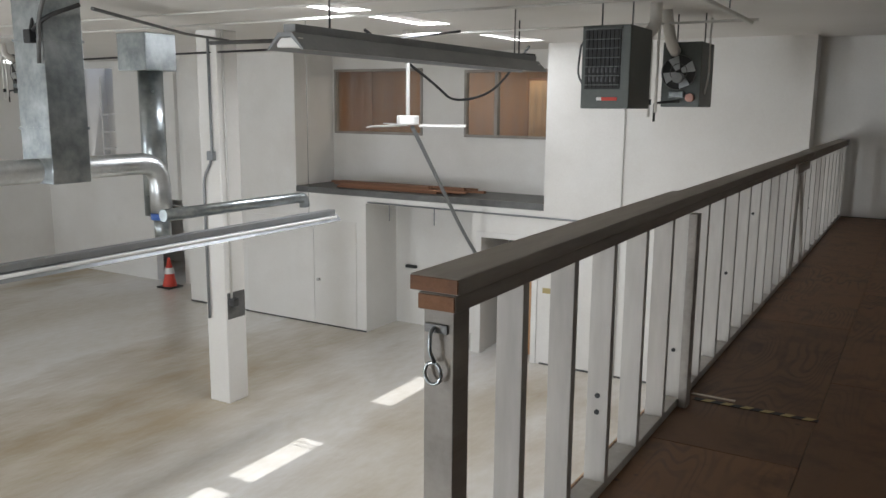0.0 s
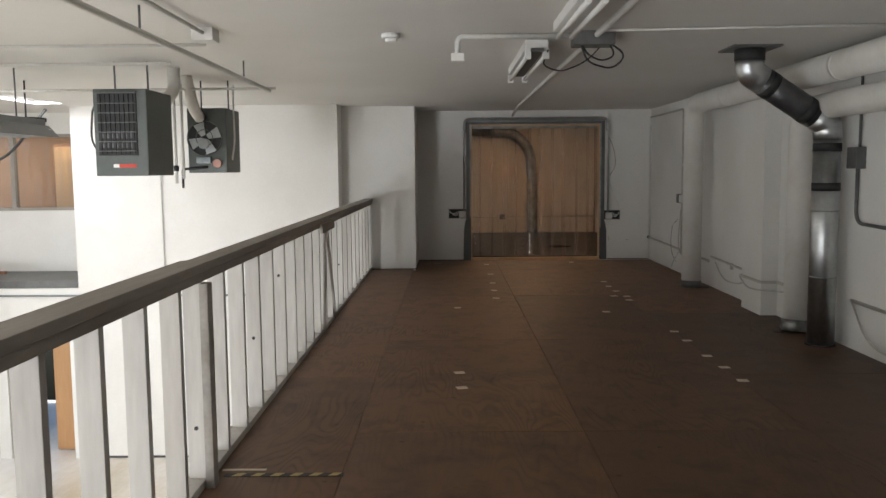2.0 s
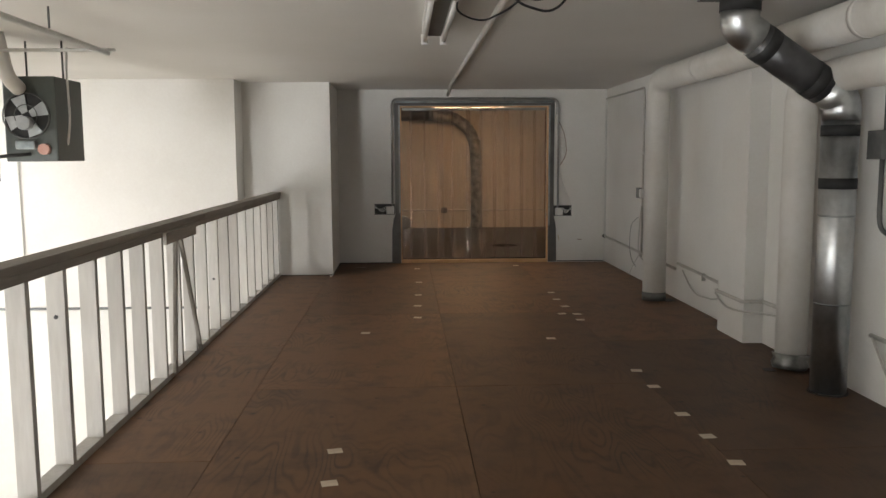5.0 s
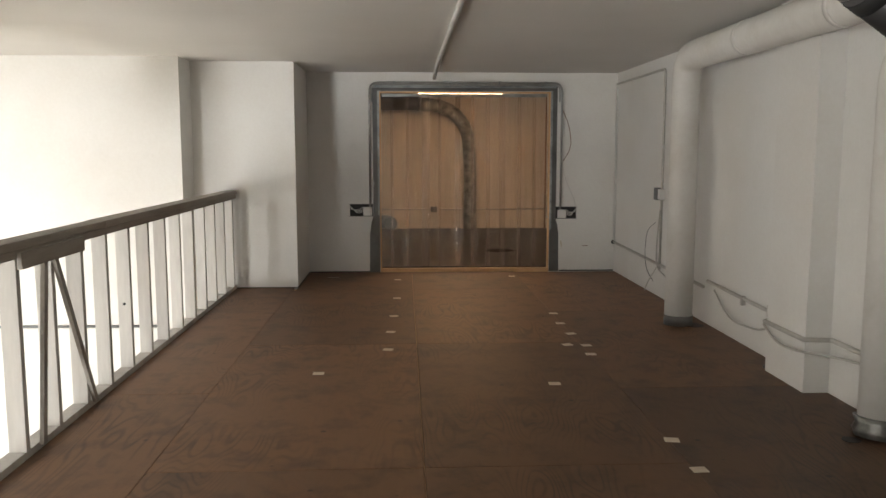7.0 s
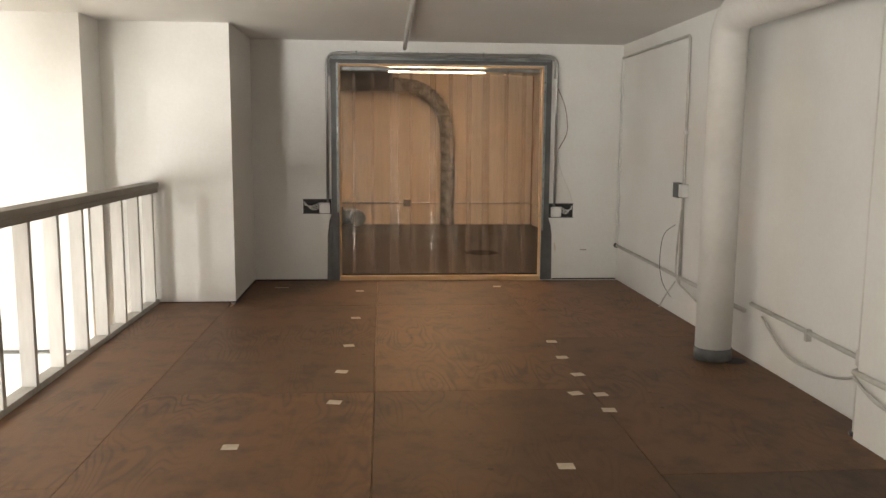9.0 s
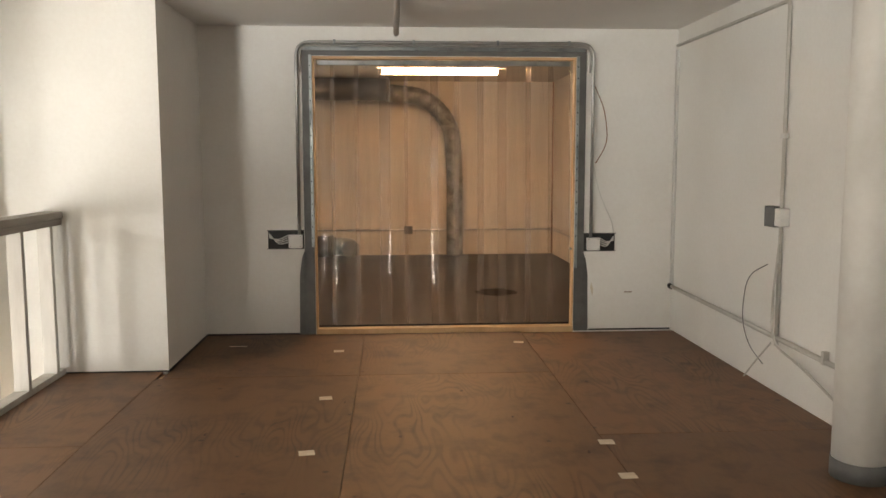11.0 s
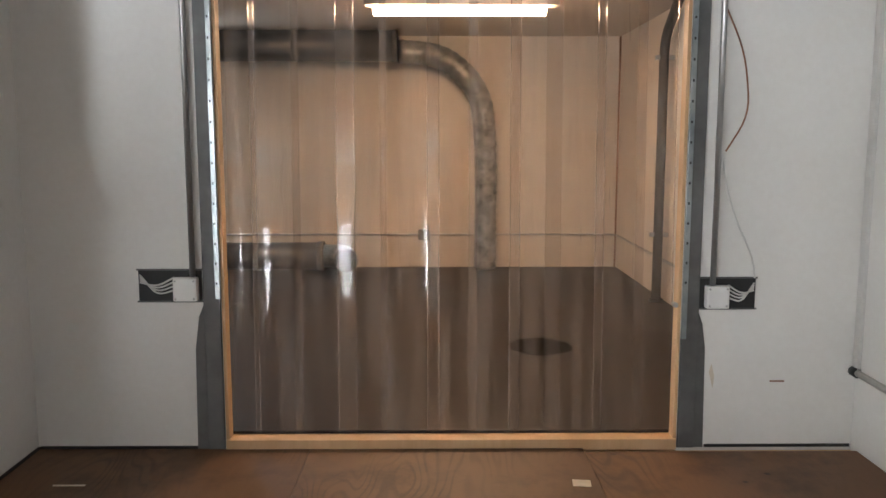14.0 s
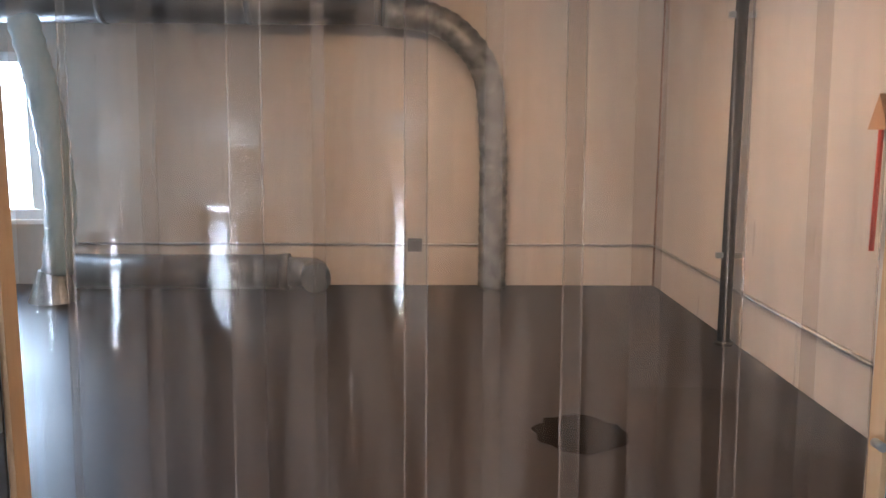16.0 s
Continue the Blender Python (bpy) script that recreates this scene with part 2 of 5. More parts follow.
STUD = material("worn_white_lumber", (0.4, 0.38, 0.35), (0.62, 0.6, 0.56), 0.7, fine=35, coarse=3, bump=0.2, stretch=(1, 1, 0.15), stain=(0.33, 0.29, 0.25), stain_amount=0.4, random_tone=0.08)
CAP_WOOD = material("weathered_grey_lumber", (0.23, 0.21, 0.185), (0.39, 0.36, 0.32), 0.65, fine=40, coarse=4, bump=0.3, stretch=(1, 0.1, 1))
END_GRAIN = material("sawn_end_grain", (0.13, 0.058, 0.027), (0.23, 0.11, 0.052), 0.8, fine=60, coarse=8, bump=0.3)
RAW_WOOD = material("raw_pine", (0.55, 0.34, 0.17), (0.68, 0.47, 0.27), 0.6, fine=40, coarse=4, bump=0.15, stretch=(1, 1, 0.12))
BROWN_WOOD = material("brown_lumber", (0.16, 0.07, 0.035), (0.3, 0.15, 0.08), 0.7, fine=30, coarse=3, bump=0.2, stretch=(0.12, 1, 1), random_tone=0.25)
ORANGE_WOOD = material("varnished_orange_wood", (0.4, 0.2, 0.08), (0.52, 0.3, 0.14), 0.45, fine=30, coarse=2, bump=0.1, stretch=(1, 1, 0.15))
GALVANISED = material("galvanised_steel", (0.22, 0.25, 0.26), (0.46, 0.49, 0.5), 0.3, 0.9, fine=22, coarse=5, bump=0.05)
SHINY = material("bright_duct_steel", (0.4, 0.42, 0.43), (0.66, 0.68, 0.69), 0.37, 1.0, fine=30, coarse=3, bump=0.03)
DARK_STEEL = material("dull_dark_steel", (0.06, 0.06, 0.06), (0.13, 0.13, 0.135), 0.38, 0.7, fine=25, coarse=3, bump=0.05)
GREY_STEEL = material("grey_primed_steel", (0.1, 0.1, 0.097), (0.17, 0.17, 0.165), 0.55, 0.3, fine=20, coarse=2.5, bump=0.06, stain=(0.12, 0.12, 0.12), stain_amount=0.6)
HEATER_GREEN = material("grey_green_enamel", (0.072, 0.083, 0.076), (0.105, 0.117, 0.109), 0.42, 0.1, fine=30, coarse=3, bump=0.03)
BLACK = material("matt_black", (0.012, 0.012, 0.012), (0.03, 0.03, 0.03), 0.6, fine=30, coarse=3, bump=0.05)
WHITE_METAL = material("white_enamel", (0.74, 0.73, 0.7), (0.82, 0.81, 0.79), 0.4, fine=30, coarse=2, bump=0.03)
GREY_ENAMEL = material("grey_fixture_enamel", (0.2, 0.21, 0.215), (0.28, 0.29, 0.3), 0.4, 0.3, fine=30, coarse=2, bump=0.03)
PIPE_WRAP = material("painted_pipe_wrap", (0.66, 0.63, 0.58), (0.76, 0.74, 0.7), 0.7, fine=25, coarse=2, bump=0.15, stain=(0.5, 0.46, 0.4), stain_amount=0.4)
CONDUIT = material("painted_conduit", (0.6, 0.59, 0.56), (0.72, 0.71, 0.68), 0.5, 0.1, fine=30, coarse=4, bump=0.04)
DULL_CONDUIT = material("dusty_painted_conduit", (0.46, 0.44, 0.4), (0.6, 0.58, 0.54), 0.55, 0.1, fine=30, coarse=4, bump=0.04)
BARE_CONDUIT = material("bare_conduit", (0.36, 0.36, 0.35), (0.5, 0.5, 0.49), 0.35, 0.8, fine=30, coarse=4, bump=0.04)
RED = material("red_plastic", (0.55, 0.04, 0.02), (0.65, 0.07, 0.04), 0.5, fine=20, coarse=3, bump=0.03)
FADED = material("faded_red_label", (0.5, 0.25, 0.2), (0.6, 0.36, 0.3), 0.6, fine=30, coarse=8)
YELLOW = material("yellow_tape", (0.38, 0.3, 0.12), (0.5, 0.4, 0.18), 0.6, fine=30, coarse=6, bump=0.05)
LABEL_PAPER = material("dirty_label_paper", (0.6, 0.53, 0.42), (0.75, 0.69, 0.58), 0.8, fine=40, coarse=9, bump=0.05)
FLEX = material("flexible_foil_duct", (0.1, 0.1, 0.095), (0.36, 0.36, 0.34), 0.4, 0.5, fine=25, coarse=9, bump=0.2)
BLUE_WRAP = material("pale_blue_plastic_wrap", (0.35, 0.5, 0.58), (0.5, 0.63, 0.7), 0.4, fine=25, coarse=5, bump=0.2)
BLUE = material("blue_tape", (0.04, 0.1, 0.35), (0.06, 0.14, 0.42), 0.5, fine=25, coarse=5)
DARK_STAIN = material("dark_brown_stain", (0.05, 0.02, 0.012), (0.08, 0.035, 0.02), 0.6, fine=30, coarse=5)
STRIP = clear_sheet("clear_vinyl_strip", (0.86, 0.83, 0.8), 0.036, (0.8, 0.78, 0.76), 0.03, 0.22)
STRIP_EDGE = clear_sheet("milky_vinyl_edge", (0.93, 0.93, 0.93), 0.05, (0.85, 0.84, 0.82), 0.1)
OFFICE_GLASS = clear_sheet("dusty_office_glass", (0.9, 0.9, 0.88), 0.04, (0.7, 0.68, 0.65), 0.4)
GLASS = clear_sheet("window_glass", (0.95, 0.96, 0.95), 0.03, (0.7, 0.7, 0.7), 0.02)
WARM_TUBE = glowing("warm_lit_tube", (1.0, 0.63, 0.35), 31)
COOL_TUBE = glowing("cool_lit_tube", (1.0, 0.98, 0.92), 5.5)
DAY_PANE = glowing("bright_daylight_pane", (0.8, 0.9, 1.0), 3.5)


# ---------------------------------------------------------------- building blocks (plan units, absolute places)
ORIGIN = {}


def box(bm, x0, x1, y0, y1, z0, z1, bevel=0.0):
    made = bmesh.ops.create_cube(bm, size=1)["verts"]
    bmesh.ops.scale(bm, vec=(x1 - x0, y1 - y0, z1 - z0), verts=made)
    bmesh.ops.translate(bm, vec=((x0 + x1) / 2, (y0 + y1) / 2, (z0 + z1) / 2), verts=made)
    if bevel:
        edges = list({e for v in made for e in v.link_edges})
        bmesh.ops.bevel(bm, geom=edges, offset=bevel, segments=2, affect="EDGES", profile=0.6)
    return bm


def boxes(*rows, bevel=0.0):
    bm = bmesh.new()
    for row in rows:
        box(bm, *row, bevel=bevel)
    return bm


def fillet(points, radius, steps=5):
    """A polyline with its corners rounded."""
    pts = [Vector(p) for p in points]
    out = [pts[0]]
    for a, b, c in zip(pts, pts[1:], pts[2:]):
        d = min(radius, (a - b).length * 0.49, (c - b).length * 0.49)
        p, q = b + (a - b).normalized() * d, b + (c - b).normalized() * d
        for i in range(steps + 1):
            u = i / steps
            out.append(p * (1 - u) ** 2 + b * 2 * u * (1 - u) + q * u * u)
    out.append(pts[-1])
    return out


def tube(points, r, corner=0.0, sides=12, bm=None, ribs=0.0, step=0.04):
    """A round bar or pipe swept along a path; ribs makes it corrugated."""
    bm = bm or bmesh.new()
    path = fillet(points, corner) if corner else [Vector(p) for p in points]
    if ribs:
        dense = []
        for a, b in zip(path, path[1:]):
            k = max(1, int((b - a).length / step))
            dense += [a.lerp(b, i / k) for i in range(k)]
        path = dense + [path[-1]]
    side, rings = None, []
    for i, p in enumerate(path):
        d = (path[min(i + 1, len(path) - 1)] - path[max(i - 1, 0)]).normalized()
        if side is None:
            side = d.orthogonal().normalized()
        side = (side - d * side.dot(d)).normalized()
        up = d.cross(side)
        rr = r * (1 + ribs * (1 if i % 2 else -1)) if ribs else r
        rings.append([bm.verts.new(p + rr * (math.cos(2 * math.pi * k / sides) * side + math.sin(2 * math.pi * k / sides) * up)) for k in range(sides)])
    for a, b in zip(rings, rings[1:]):
        for k in range(sides):
            bm.faces.new((a[k], a[(k + 1) % sides], b[(k + 1) % sides], b[k])).smooth = True
    bm.faces.new(rings[0][::-1])
    bm.faces.new(rings[-1])
    return bm


def prism(outline, axis, lo, hi):
    """An outline of (u, v) pushed along an axis."""
    bm = bmesh.new()
    put = {"x": lambda u, v, w: (w, u, v), "y": lambda u, v, w: (u, w, v), "z": lambda u, v, w: (u, v, w)}[axis]
    a, b = [bm.verts.new(put(u, v, lo)) for u, v in outline], [bm.verts.new(put(u, v, hi)) for u, v in outline]
    bm.faces.new(a), bm.faces.new(b[::-1])
    for i in range(len(a)):
        j = (i + 1) % len(a)
        bm.faces.new((a[i], b[i], b[j], a[j]))
    bmesh.ops.recalc_face_normals(bm, faces=bm.faces)
    return bm


def thing(name, at, label, category, group="", kind=""):
    ob = new(name)
    ob.empty_display_size = 0.1
    ob.location = [K * v for v in at]
    ORIGIN[ob] = Vector(at)
    return tagged(ob, label, category, group, kind)


def part(name, bm, mat, parent=None, label=""):
    base = ORIGIN[parent] if parent else Vector((0, 0, 0))
    for v in bm.verts:
        v.co = (v.co - base) * K
    mesh = bpy.data.meshes.new(name)
    bm.to_mesh(mesh)
    bm.free()
    mesh.materials.append(mat)
    ob = new(name, mesh)
    ob.parent = parent
    ORIGIN[ob] = base
    return tagged(ob, label)


def solid(name, bm, mat, at, label, category, group="", kind=""):
    """A thing that is one plain mesh with its origin at its base."""
    for v in bm.verts:
        v.co = (v.co - Vector(at)) * K
    mesh = bpy.data.meshes.new(name)
    bm.to_mesh(mesh)
    bm.free()
    mesh.materials.append(mat)
    ob = new(name, mesh)
    ob.location = [K * v for v in at]
    ORIGIN[ob] = Vector(at)
    return tagged(ob, label, category, group, kind)


def structure(name, bm, mat, label, category):
    return solid(name, bm, mat, (0, 0, 0), label, category, kind="structure")


def moved(ob, x, y, z, rz=0):
    return copy_thing(ob, pose(K * x, K * y, K * z, 0, 0, rz))


# ---------------------------------------------------------------- large structure
LOW, TOP, NORTH = -2.9, 2.57, 12.92
floor_hall = structure("floor_hall", boxes((-20.7, -0.3, -4.2, 16.2, LOW - 0.2, LOW)), CONCRETE, "stained glossy sealed concrete floor of the hall", "floor")
deck = structure("floor", boxes((-1.1, 3.75, -2.2, 14.6, -0.3, -0.02)), RAW_WOOD, "worn brown plywood deck of the mezzanine", "floor")

# ceiling with the skylight openings cut through it
rows = [(-20.7, -5.72, -4.2, 15.0), (-5.3, 4.0, -4.2, 14.6)]
edges_y = [-4.2, 7.0, 7.75, 8.05, 9.45, 11.0, 12.4, 14.0]
bm = boxes(*[(x0, x1, y0, y1, TOP, TOP + 0.2) for x0, x1, y0, y1 in rows],
           *[(-5.72, -5.3, edges_y[i], edges_y[i + 1], TOP, TOP + 0.2) for i in (0, 2, 4, 6)])
structure("ceiling", bm, CEILING, "smooth white painted ceiling", "ceiling")

# north wall of the hall: recess, doorway and upper niche
structure("wall_hall_north", boxes(
    (-14.1, -10.9, NORTH, 13.12, LOW, TOP), (-10.9, -9.17, NORTH, 13.12, LOW, -0.2), (-9.17, -6.82, NORTH, 13.12, -0.33, -0.2),
    (-6.82, -6.62, NORTH, 13.12, LOW, -0.2), (-6.62, -5.62, NORTH, 13.12, -0.75, -0.2), (-5.62, -5.45, NORTH, 13.12, LOW, -0.2),
    (-5.45, -1.4, NORTH, 13.39, LOW, TOP), (-9.35, -9.17, 13.12, 14.1, LOW, -0.2), (-6.82, -6.66, 13.12, 14.1, LOW, -0.2),
    (-9.17, -6.82, 13.98, 14.1, LOW, -0.2), (-14.1, -13.9, 13.12, 14.1, LOW, TOP)), WALL, "white painted hall wall with a recess and an upper niche", "wall")
structure("wall_niche", boxes(
    (-11.1, -10.9, 13.12, 14.15, -0.2, TOP), (-5.449, -5.25, 14.0, 14.15, -0.2, TOP),
    (-11.1, -5.25, 14.15, 14.25, -0.2, 0.95), (-11.1, -10.85, 14.15, 14.25, 0.95, TOP), (-8.65, -7.7, 14.15, 14.25, 0.95, TOP),
    (-10.85, -8.65, 14.15, 14.25, 2.27, TOP), (-7.7, -5.25, 14.15, 14.25, 2.22, TOP)), WALL, "white back and side walls of the upper niche", "wall")
structure("niche_floor", boxes((-10.9, -5.45, NORTH - 0.01, 14.15, -0.196, -0.08)), GREY_STEEL, "dark worn floor of the upper niche", "floor")
structure("wall_far", boxes(
    (-20.7, -19.1, 14.0, 14.2, LOW, TOP), (-17.8, -16.5, 14.0, 14.2, LOW, TOP), (-15.6, -13.9, 14.1, 14.3, LOW, TOP), (-19.1, -17.8, 14.0, 14.2, LOW, 0.0),
    (-16.5, -15.6, 14.0, 14.2, -0.8, TOP), (-19.1, -17.8, 14.0, 14.2, 2.4, TOP), (-20.7, -15, 16, 16.2, LOW, TOP), (-20.7, -15, 14.2, 16, -0.3, -0.1)), WALL, "far white hall wall with a dark doorway", "wall")
structure("wall_return", boxes((-5.45, -0.25, 13.39, 14.66, LOW, TOP)), WALL, "white painted wall block beside the railing", "wall")
structure("wall_east", boxes((3.75, 3.95, -2.2, 14.6, -0.3, TOP), (3.58, 3.75, 9.07, 9.63, -0.02, TOP), (-0.5, -0.3, -4, 13.39, LOW, -0.3)), WALL, "white plastered side wall with a pilaster", "wall")
structure("wall_door", boxes((-0.25, 0.67, 14.58, 14.66, -0.02, TOP), (2.88, 3.95, 14.58, 14.66, -0.02, TOP), (0.67, 2.88, 14.58, 14.66, 2.33, TOP)), WALL,
          "white wall around the wide cooler doorway", "wall")
structure("wall_west", boxes((-20.9, -20.7, -4.2, 16.2, LOW, TOP)), WALL, "white end wall of the hall", "wall")
bm = boxes((-20.7, -17.0, -4.2, -4, LOW, TOP), (-14.0, -6.4, -4.2, -4, LOW, TOP), (-4.6, -1.1, -4.2, -4, LOW, TOP),
           *[(x0, x1, -4.2, -4, LOW, -2.85) for x0, x1 in HALL_WINDOWS], *[(x0, x1, -4.2, -4, 0.9, TOP) for x0, x1 in HALL_WINDOWS],
           (-1.1, 3.95, -2.4, -2.2, -0.3, TOP), (-1.3, -1.1, -4.2, -2.2, LOW, TOP))
structure("wall_south", bm, WALL, "white wall behind with tall windows", "wall")
# Glowing panes out of view; the far-left one is only an added light source.
for x0, x1 in HALL_WINDOWS:
    w = thing("window_front", ((x0 + x1) / 2, -4.1, -2.85), "unseen tall bright front window with white frame", "window", "front windows", "structure")
    part("pane", boxes((x0, x1, -4.14, -4.13, -2.85, 0.9)), DAY_PANE, w)
    part("window_frame", boxes((x0, x0 + 0.06, -4.1, -4.02, -2.85, 0.9), (x1 - 0.06, x1, -4.1, -4.02, -2.85, 0.9),
                               ((x0 + x1) / 2 - 0.03, (x0 + x1) / 2 + 0.03, -4.1, -4.02, -2.85, 0.9), (x0 + 0.06, x1 - 0.06, -4.1, -4.025, -1.2, -1.15)), WHITE_METAL, w)
for x0, x1, y0, y1 in SKYLIGHTS:
    w = thing("skylight", (x0, y0, TOP), "bright translucent skylight panel in the ceiling", "skylight", "skylights", "structure")
    part("frame", boxes((x0 - 0.05, x0, y0 - 0.05, y1 + 0.05, TOP + 0.2, TOP + 0.26), (x1, x1 + 0.05, y0 - 0.05, y1 + 0.05, TOP + 0.2, TOP + 0.26)), WHITE_METAL, w)
    pane = part("pane", boxes((x0, x1, y0, y1, TOP + 0.22, TOP + 0.23)), GLASS, w)
    pane.visible_shadow = False

# cooler room behind the strip curtain
structure("cooler_floor", boxes((-3.0, 3.78, 14.66, 20.02, -0.1, 0.06)), DARK_FLOOR, "dark glossy coated floor with a wet stain", "floor")
structure("cooler_wall_back", boxes((-1.82, 3.95, 20.02, 20.2, -0.1, 2.75), (-3.2, -2.6, 20.02, 20.2, -0.1, 2.75), (-2.6, -1.82, 20.02, 20.2, -0.1, 0.75), (-2.6, -1.82, 20.02, 20.2, 2.05, 2.75)),
          PANEL_WALL, "cream panelled back wall of the cooler room", "wall")
structure("cooler_wall_right", boxes((3.78, 3.95, 14.66, 20.02, -0.1, 2.75)), PANEL_WALL, "cream panelled side wall of the cooler room", "wall")
structure("cooler_wall_left", boxes((-3.2, -3.0, 14.76, 20.02, -0.1, 2.75), (-3.0, -0.25, 14.66, 14.76, -0.1, 2.75)), PANEL_WALL, "cream wall closing the cooler room", "wall")
structure("cooler_ceiling", boxes((-3.2, 3.95, 14.66, 20.2, 2.66, 2.9)), PANEL_WALL, "cream panel ceiling of the cooler room", "ceiling")

# office behind the niche windows and room behind the lower doorway
structure("office_wall", boxes((-11.5, -4.8, 16.4, 16.5, -0.2, 2.57), (-11.6, -11.5, 14.25, 16.5, -0.2, 2.57), (-4.8, -4.7, 14.25, 16.5, -0.2, 2.57)), ORANGE_WOOD, "orange plywood walls of the lit upper office", "wall")
structure("office_floor", boxes((-11.6, -4.7, 14.25, 16.5, -0.35, -0.2)), BROWN_WOOD, "brown wooden floor of the upper office", "floor")
structure("office_ceiling", boxes((-11.6, -4.7, 14.25, 16.5, 2.57, 2.7)), CEILING, "white ceiling of the upper office", "ceiling")
structure("back_room_wall", boxes((-6.66, -4.9, 15.0, 15.1, LOW, -0.35), (-5.0, -4.9, 13.5, 15.0, LOW, -0.35), (-6.66, -4.9, 13.12, 15.1, -0.36, -0.34)), WALL, "dim walls of the room behind the door", "wall")


# ---------------------------------------------------------------- strip curtain and cooler doorway
jamb = thing("door_frame", (1.77, 14.6, 0), "raw pine door lining with galvanised steel corner trim", "door frame", kind="structure")
part("jamb", boxes((0.67, 0.686, 14.575, 14.645, 0.045, 2.31)), RAW_WOOD, jamb)
part("jamb", boxes((2.864, 2.88, 14.575, 14.645, 0.045, 2.31)), RAW_WOOD, jamb)
part("head", boxes((0.67, 2.88, 14.575, 14.645, 2.31, 2.33)), RAW_WOOD, jamb)
part("threshold", boxes((0.67, 2.88, 14.565, 14.659, -0.01, 0.045), bevel=0.004), RAW_WOOD, jamb, "splintered raw wood threshold")
part("trim", boxes((0.585, 0.667, 14.566, 14.579, 0.0, 2.4), bevel=0.003), GREY_STEEL, jamb, "dull grey steel trim")
part("trim", boxes((2.883, 2.965, 14.566, 14.579, 0.0, 2.4), bevel=0.003), GREY_STEEL, jamb, "dull grey steel trim")
part("trim", boxes((0.667, 2.883, 14.566, 14.579, 2.335, 2.4), bevel=0.003), GREY_STEEL, jamb, "dull grey steel trim")
part("corner_angle", boxes((0.645, 0.67, 14.555, 14.5655, 0.75, 2.34), bevel=0.002), GALVANISED, jamb, "shiny perforated steel angle")
part("corner_angle", boxes((2.88, 2.905, 14.555, 14.5655, 0.55, 2.34), bevel=0.002), GALVANISED, jamb, "shiny perforated steel angle")
part("curtain_rail", boxes((0.6, 2.95, 14.545, 14.565, 2.375, 2.405), bevel=0.003), GALVANISED, jamb)
for k in range(16):
    for x in (0.655, 2.892):
        part("hole", boxes((x - 0.004, x + 0.004, 14.5535, 14.556, 0.82 + 0.095 * k, 0.832 + 0.095 * k)), BLACK, jamb)
part("peg", tube([(2.845, 14.58, 0.719), (2.845, 14.54, 0.719)], 0.012), BARE_CONDUIT, jamb)
for x0, x1, side in ((0.53, 0.585, 1), (2.965, 3.012, -1)):
    bm = prism([(x0, 0.0), (x1, 0.0), (x1, 0.72), (x1 - 0.03 if side < 0 else x1, 0.72), (x0 + 0.03, 0.66), (x0 + 0.008, 0.5)] if side > 0 else
               [(x0, 0.0), (x1, 0.0), (x1 - 0.008, 0.5), (x1 - 0.025, 0.62), (x0, 0.68)], "y", 14.574, 14.579)
    part("bare_patch", bm, GREY_STEEL, jamb, "smudged grey bare patch")

STRIP_EDGES = [0.60, 0.81, 1.01, 1.22, 1.43, 1.655, 1.855, 2.055, 2.225, 2.47, 2.66]


def curtain_strip(x0, x1, y, bow, rng):
    """One hanging vinyl strip, bowed across its width (to either side), curled at its cut edges and rippled along its height."""
    bm = bmesh.new()
    grid, nx, nz = [], 14, 24
    ph, ripple = rng.uniform(0, 6), rng.uniform(0.002, 0.005)
    for j in range(nz + 1):
        z = 0.075 + (2.34 - 0.075) * j / nz
        row = []
        for i in range(nx + 1):
            u = i / nx
            sag = 1 - 0.5 * max(0, z - 1.2) / 1.14
            yy = y - bow * sag * (1 - (2 * u - 1) ** 2) + ripple * math.sin(ph + 2.2 * z + 1.2 * u) * (1 - j / nz)
            row.append(bm.verts.new((x0 + (x1 - x0) * u, yy + 0.045 * (z - 1.2), z)))
        grid.append(row)
    for a, b in zip(grid, grid[1:]):
        for i in range(nx):
            bm.faces.new((a[i], a[i + 1], b[i + 1], b[i])).smooth = True
    return bm


rng = random.Random(4)
curtain = thing("strip_curtain", (1.77, 14.7, 0.06), "clear scratched vinyl strip curtain hanging in the wide doorway", "strip curtain")
part("hanging_bar", boxes((0.7, 2.85, 14.67, 14.71, 2.27, 2.31), bevel=0.004), GALVANISED, curtain)
BOWS = [0.012, 0.0105, -0.013, 0.002, -0.024, 0.002, -0.0085, 0.003, -0.003, 0.003, -0.002]
LAPS = [0.03, 0.035, 0.09, 0.03, 0.06, 0.045, 0.05, 0.08, 0.04, 0.05, 0.0]
for i, a in enumerate(STRIP_EDGES):
    x0, x1 = max(0.7, a), min(2.85, STRIP_EDGES[i + 1] + LAPS[i] if i < 10 else 2.85)
    layer = 14.638 + 0.016 * (i % 2)
    strip = part("vinyl_strip", curtain_strip(x0, x1, layer, BOWS[i], rng), STRIP, curtain)
    strip.visible_shadow = False
    for e in (x0,) if i % 2 else (x1 - 0.005,):
        rim = part("strip_edge", boxes((e, e + 0.005, layer + 0.0005, layer + 0.0035, 0.075, 2.3)), STRIP_EDGE, strip, "milky cut edge")
        for v in rim.data.vertices:
            v.co.y += 0.045 * (v.co.z - K * 1.14)
        rim.visible_shadow = False


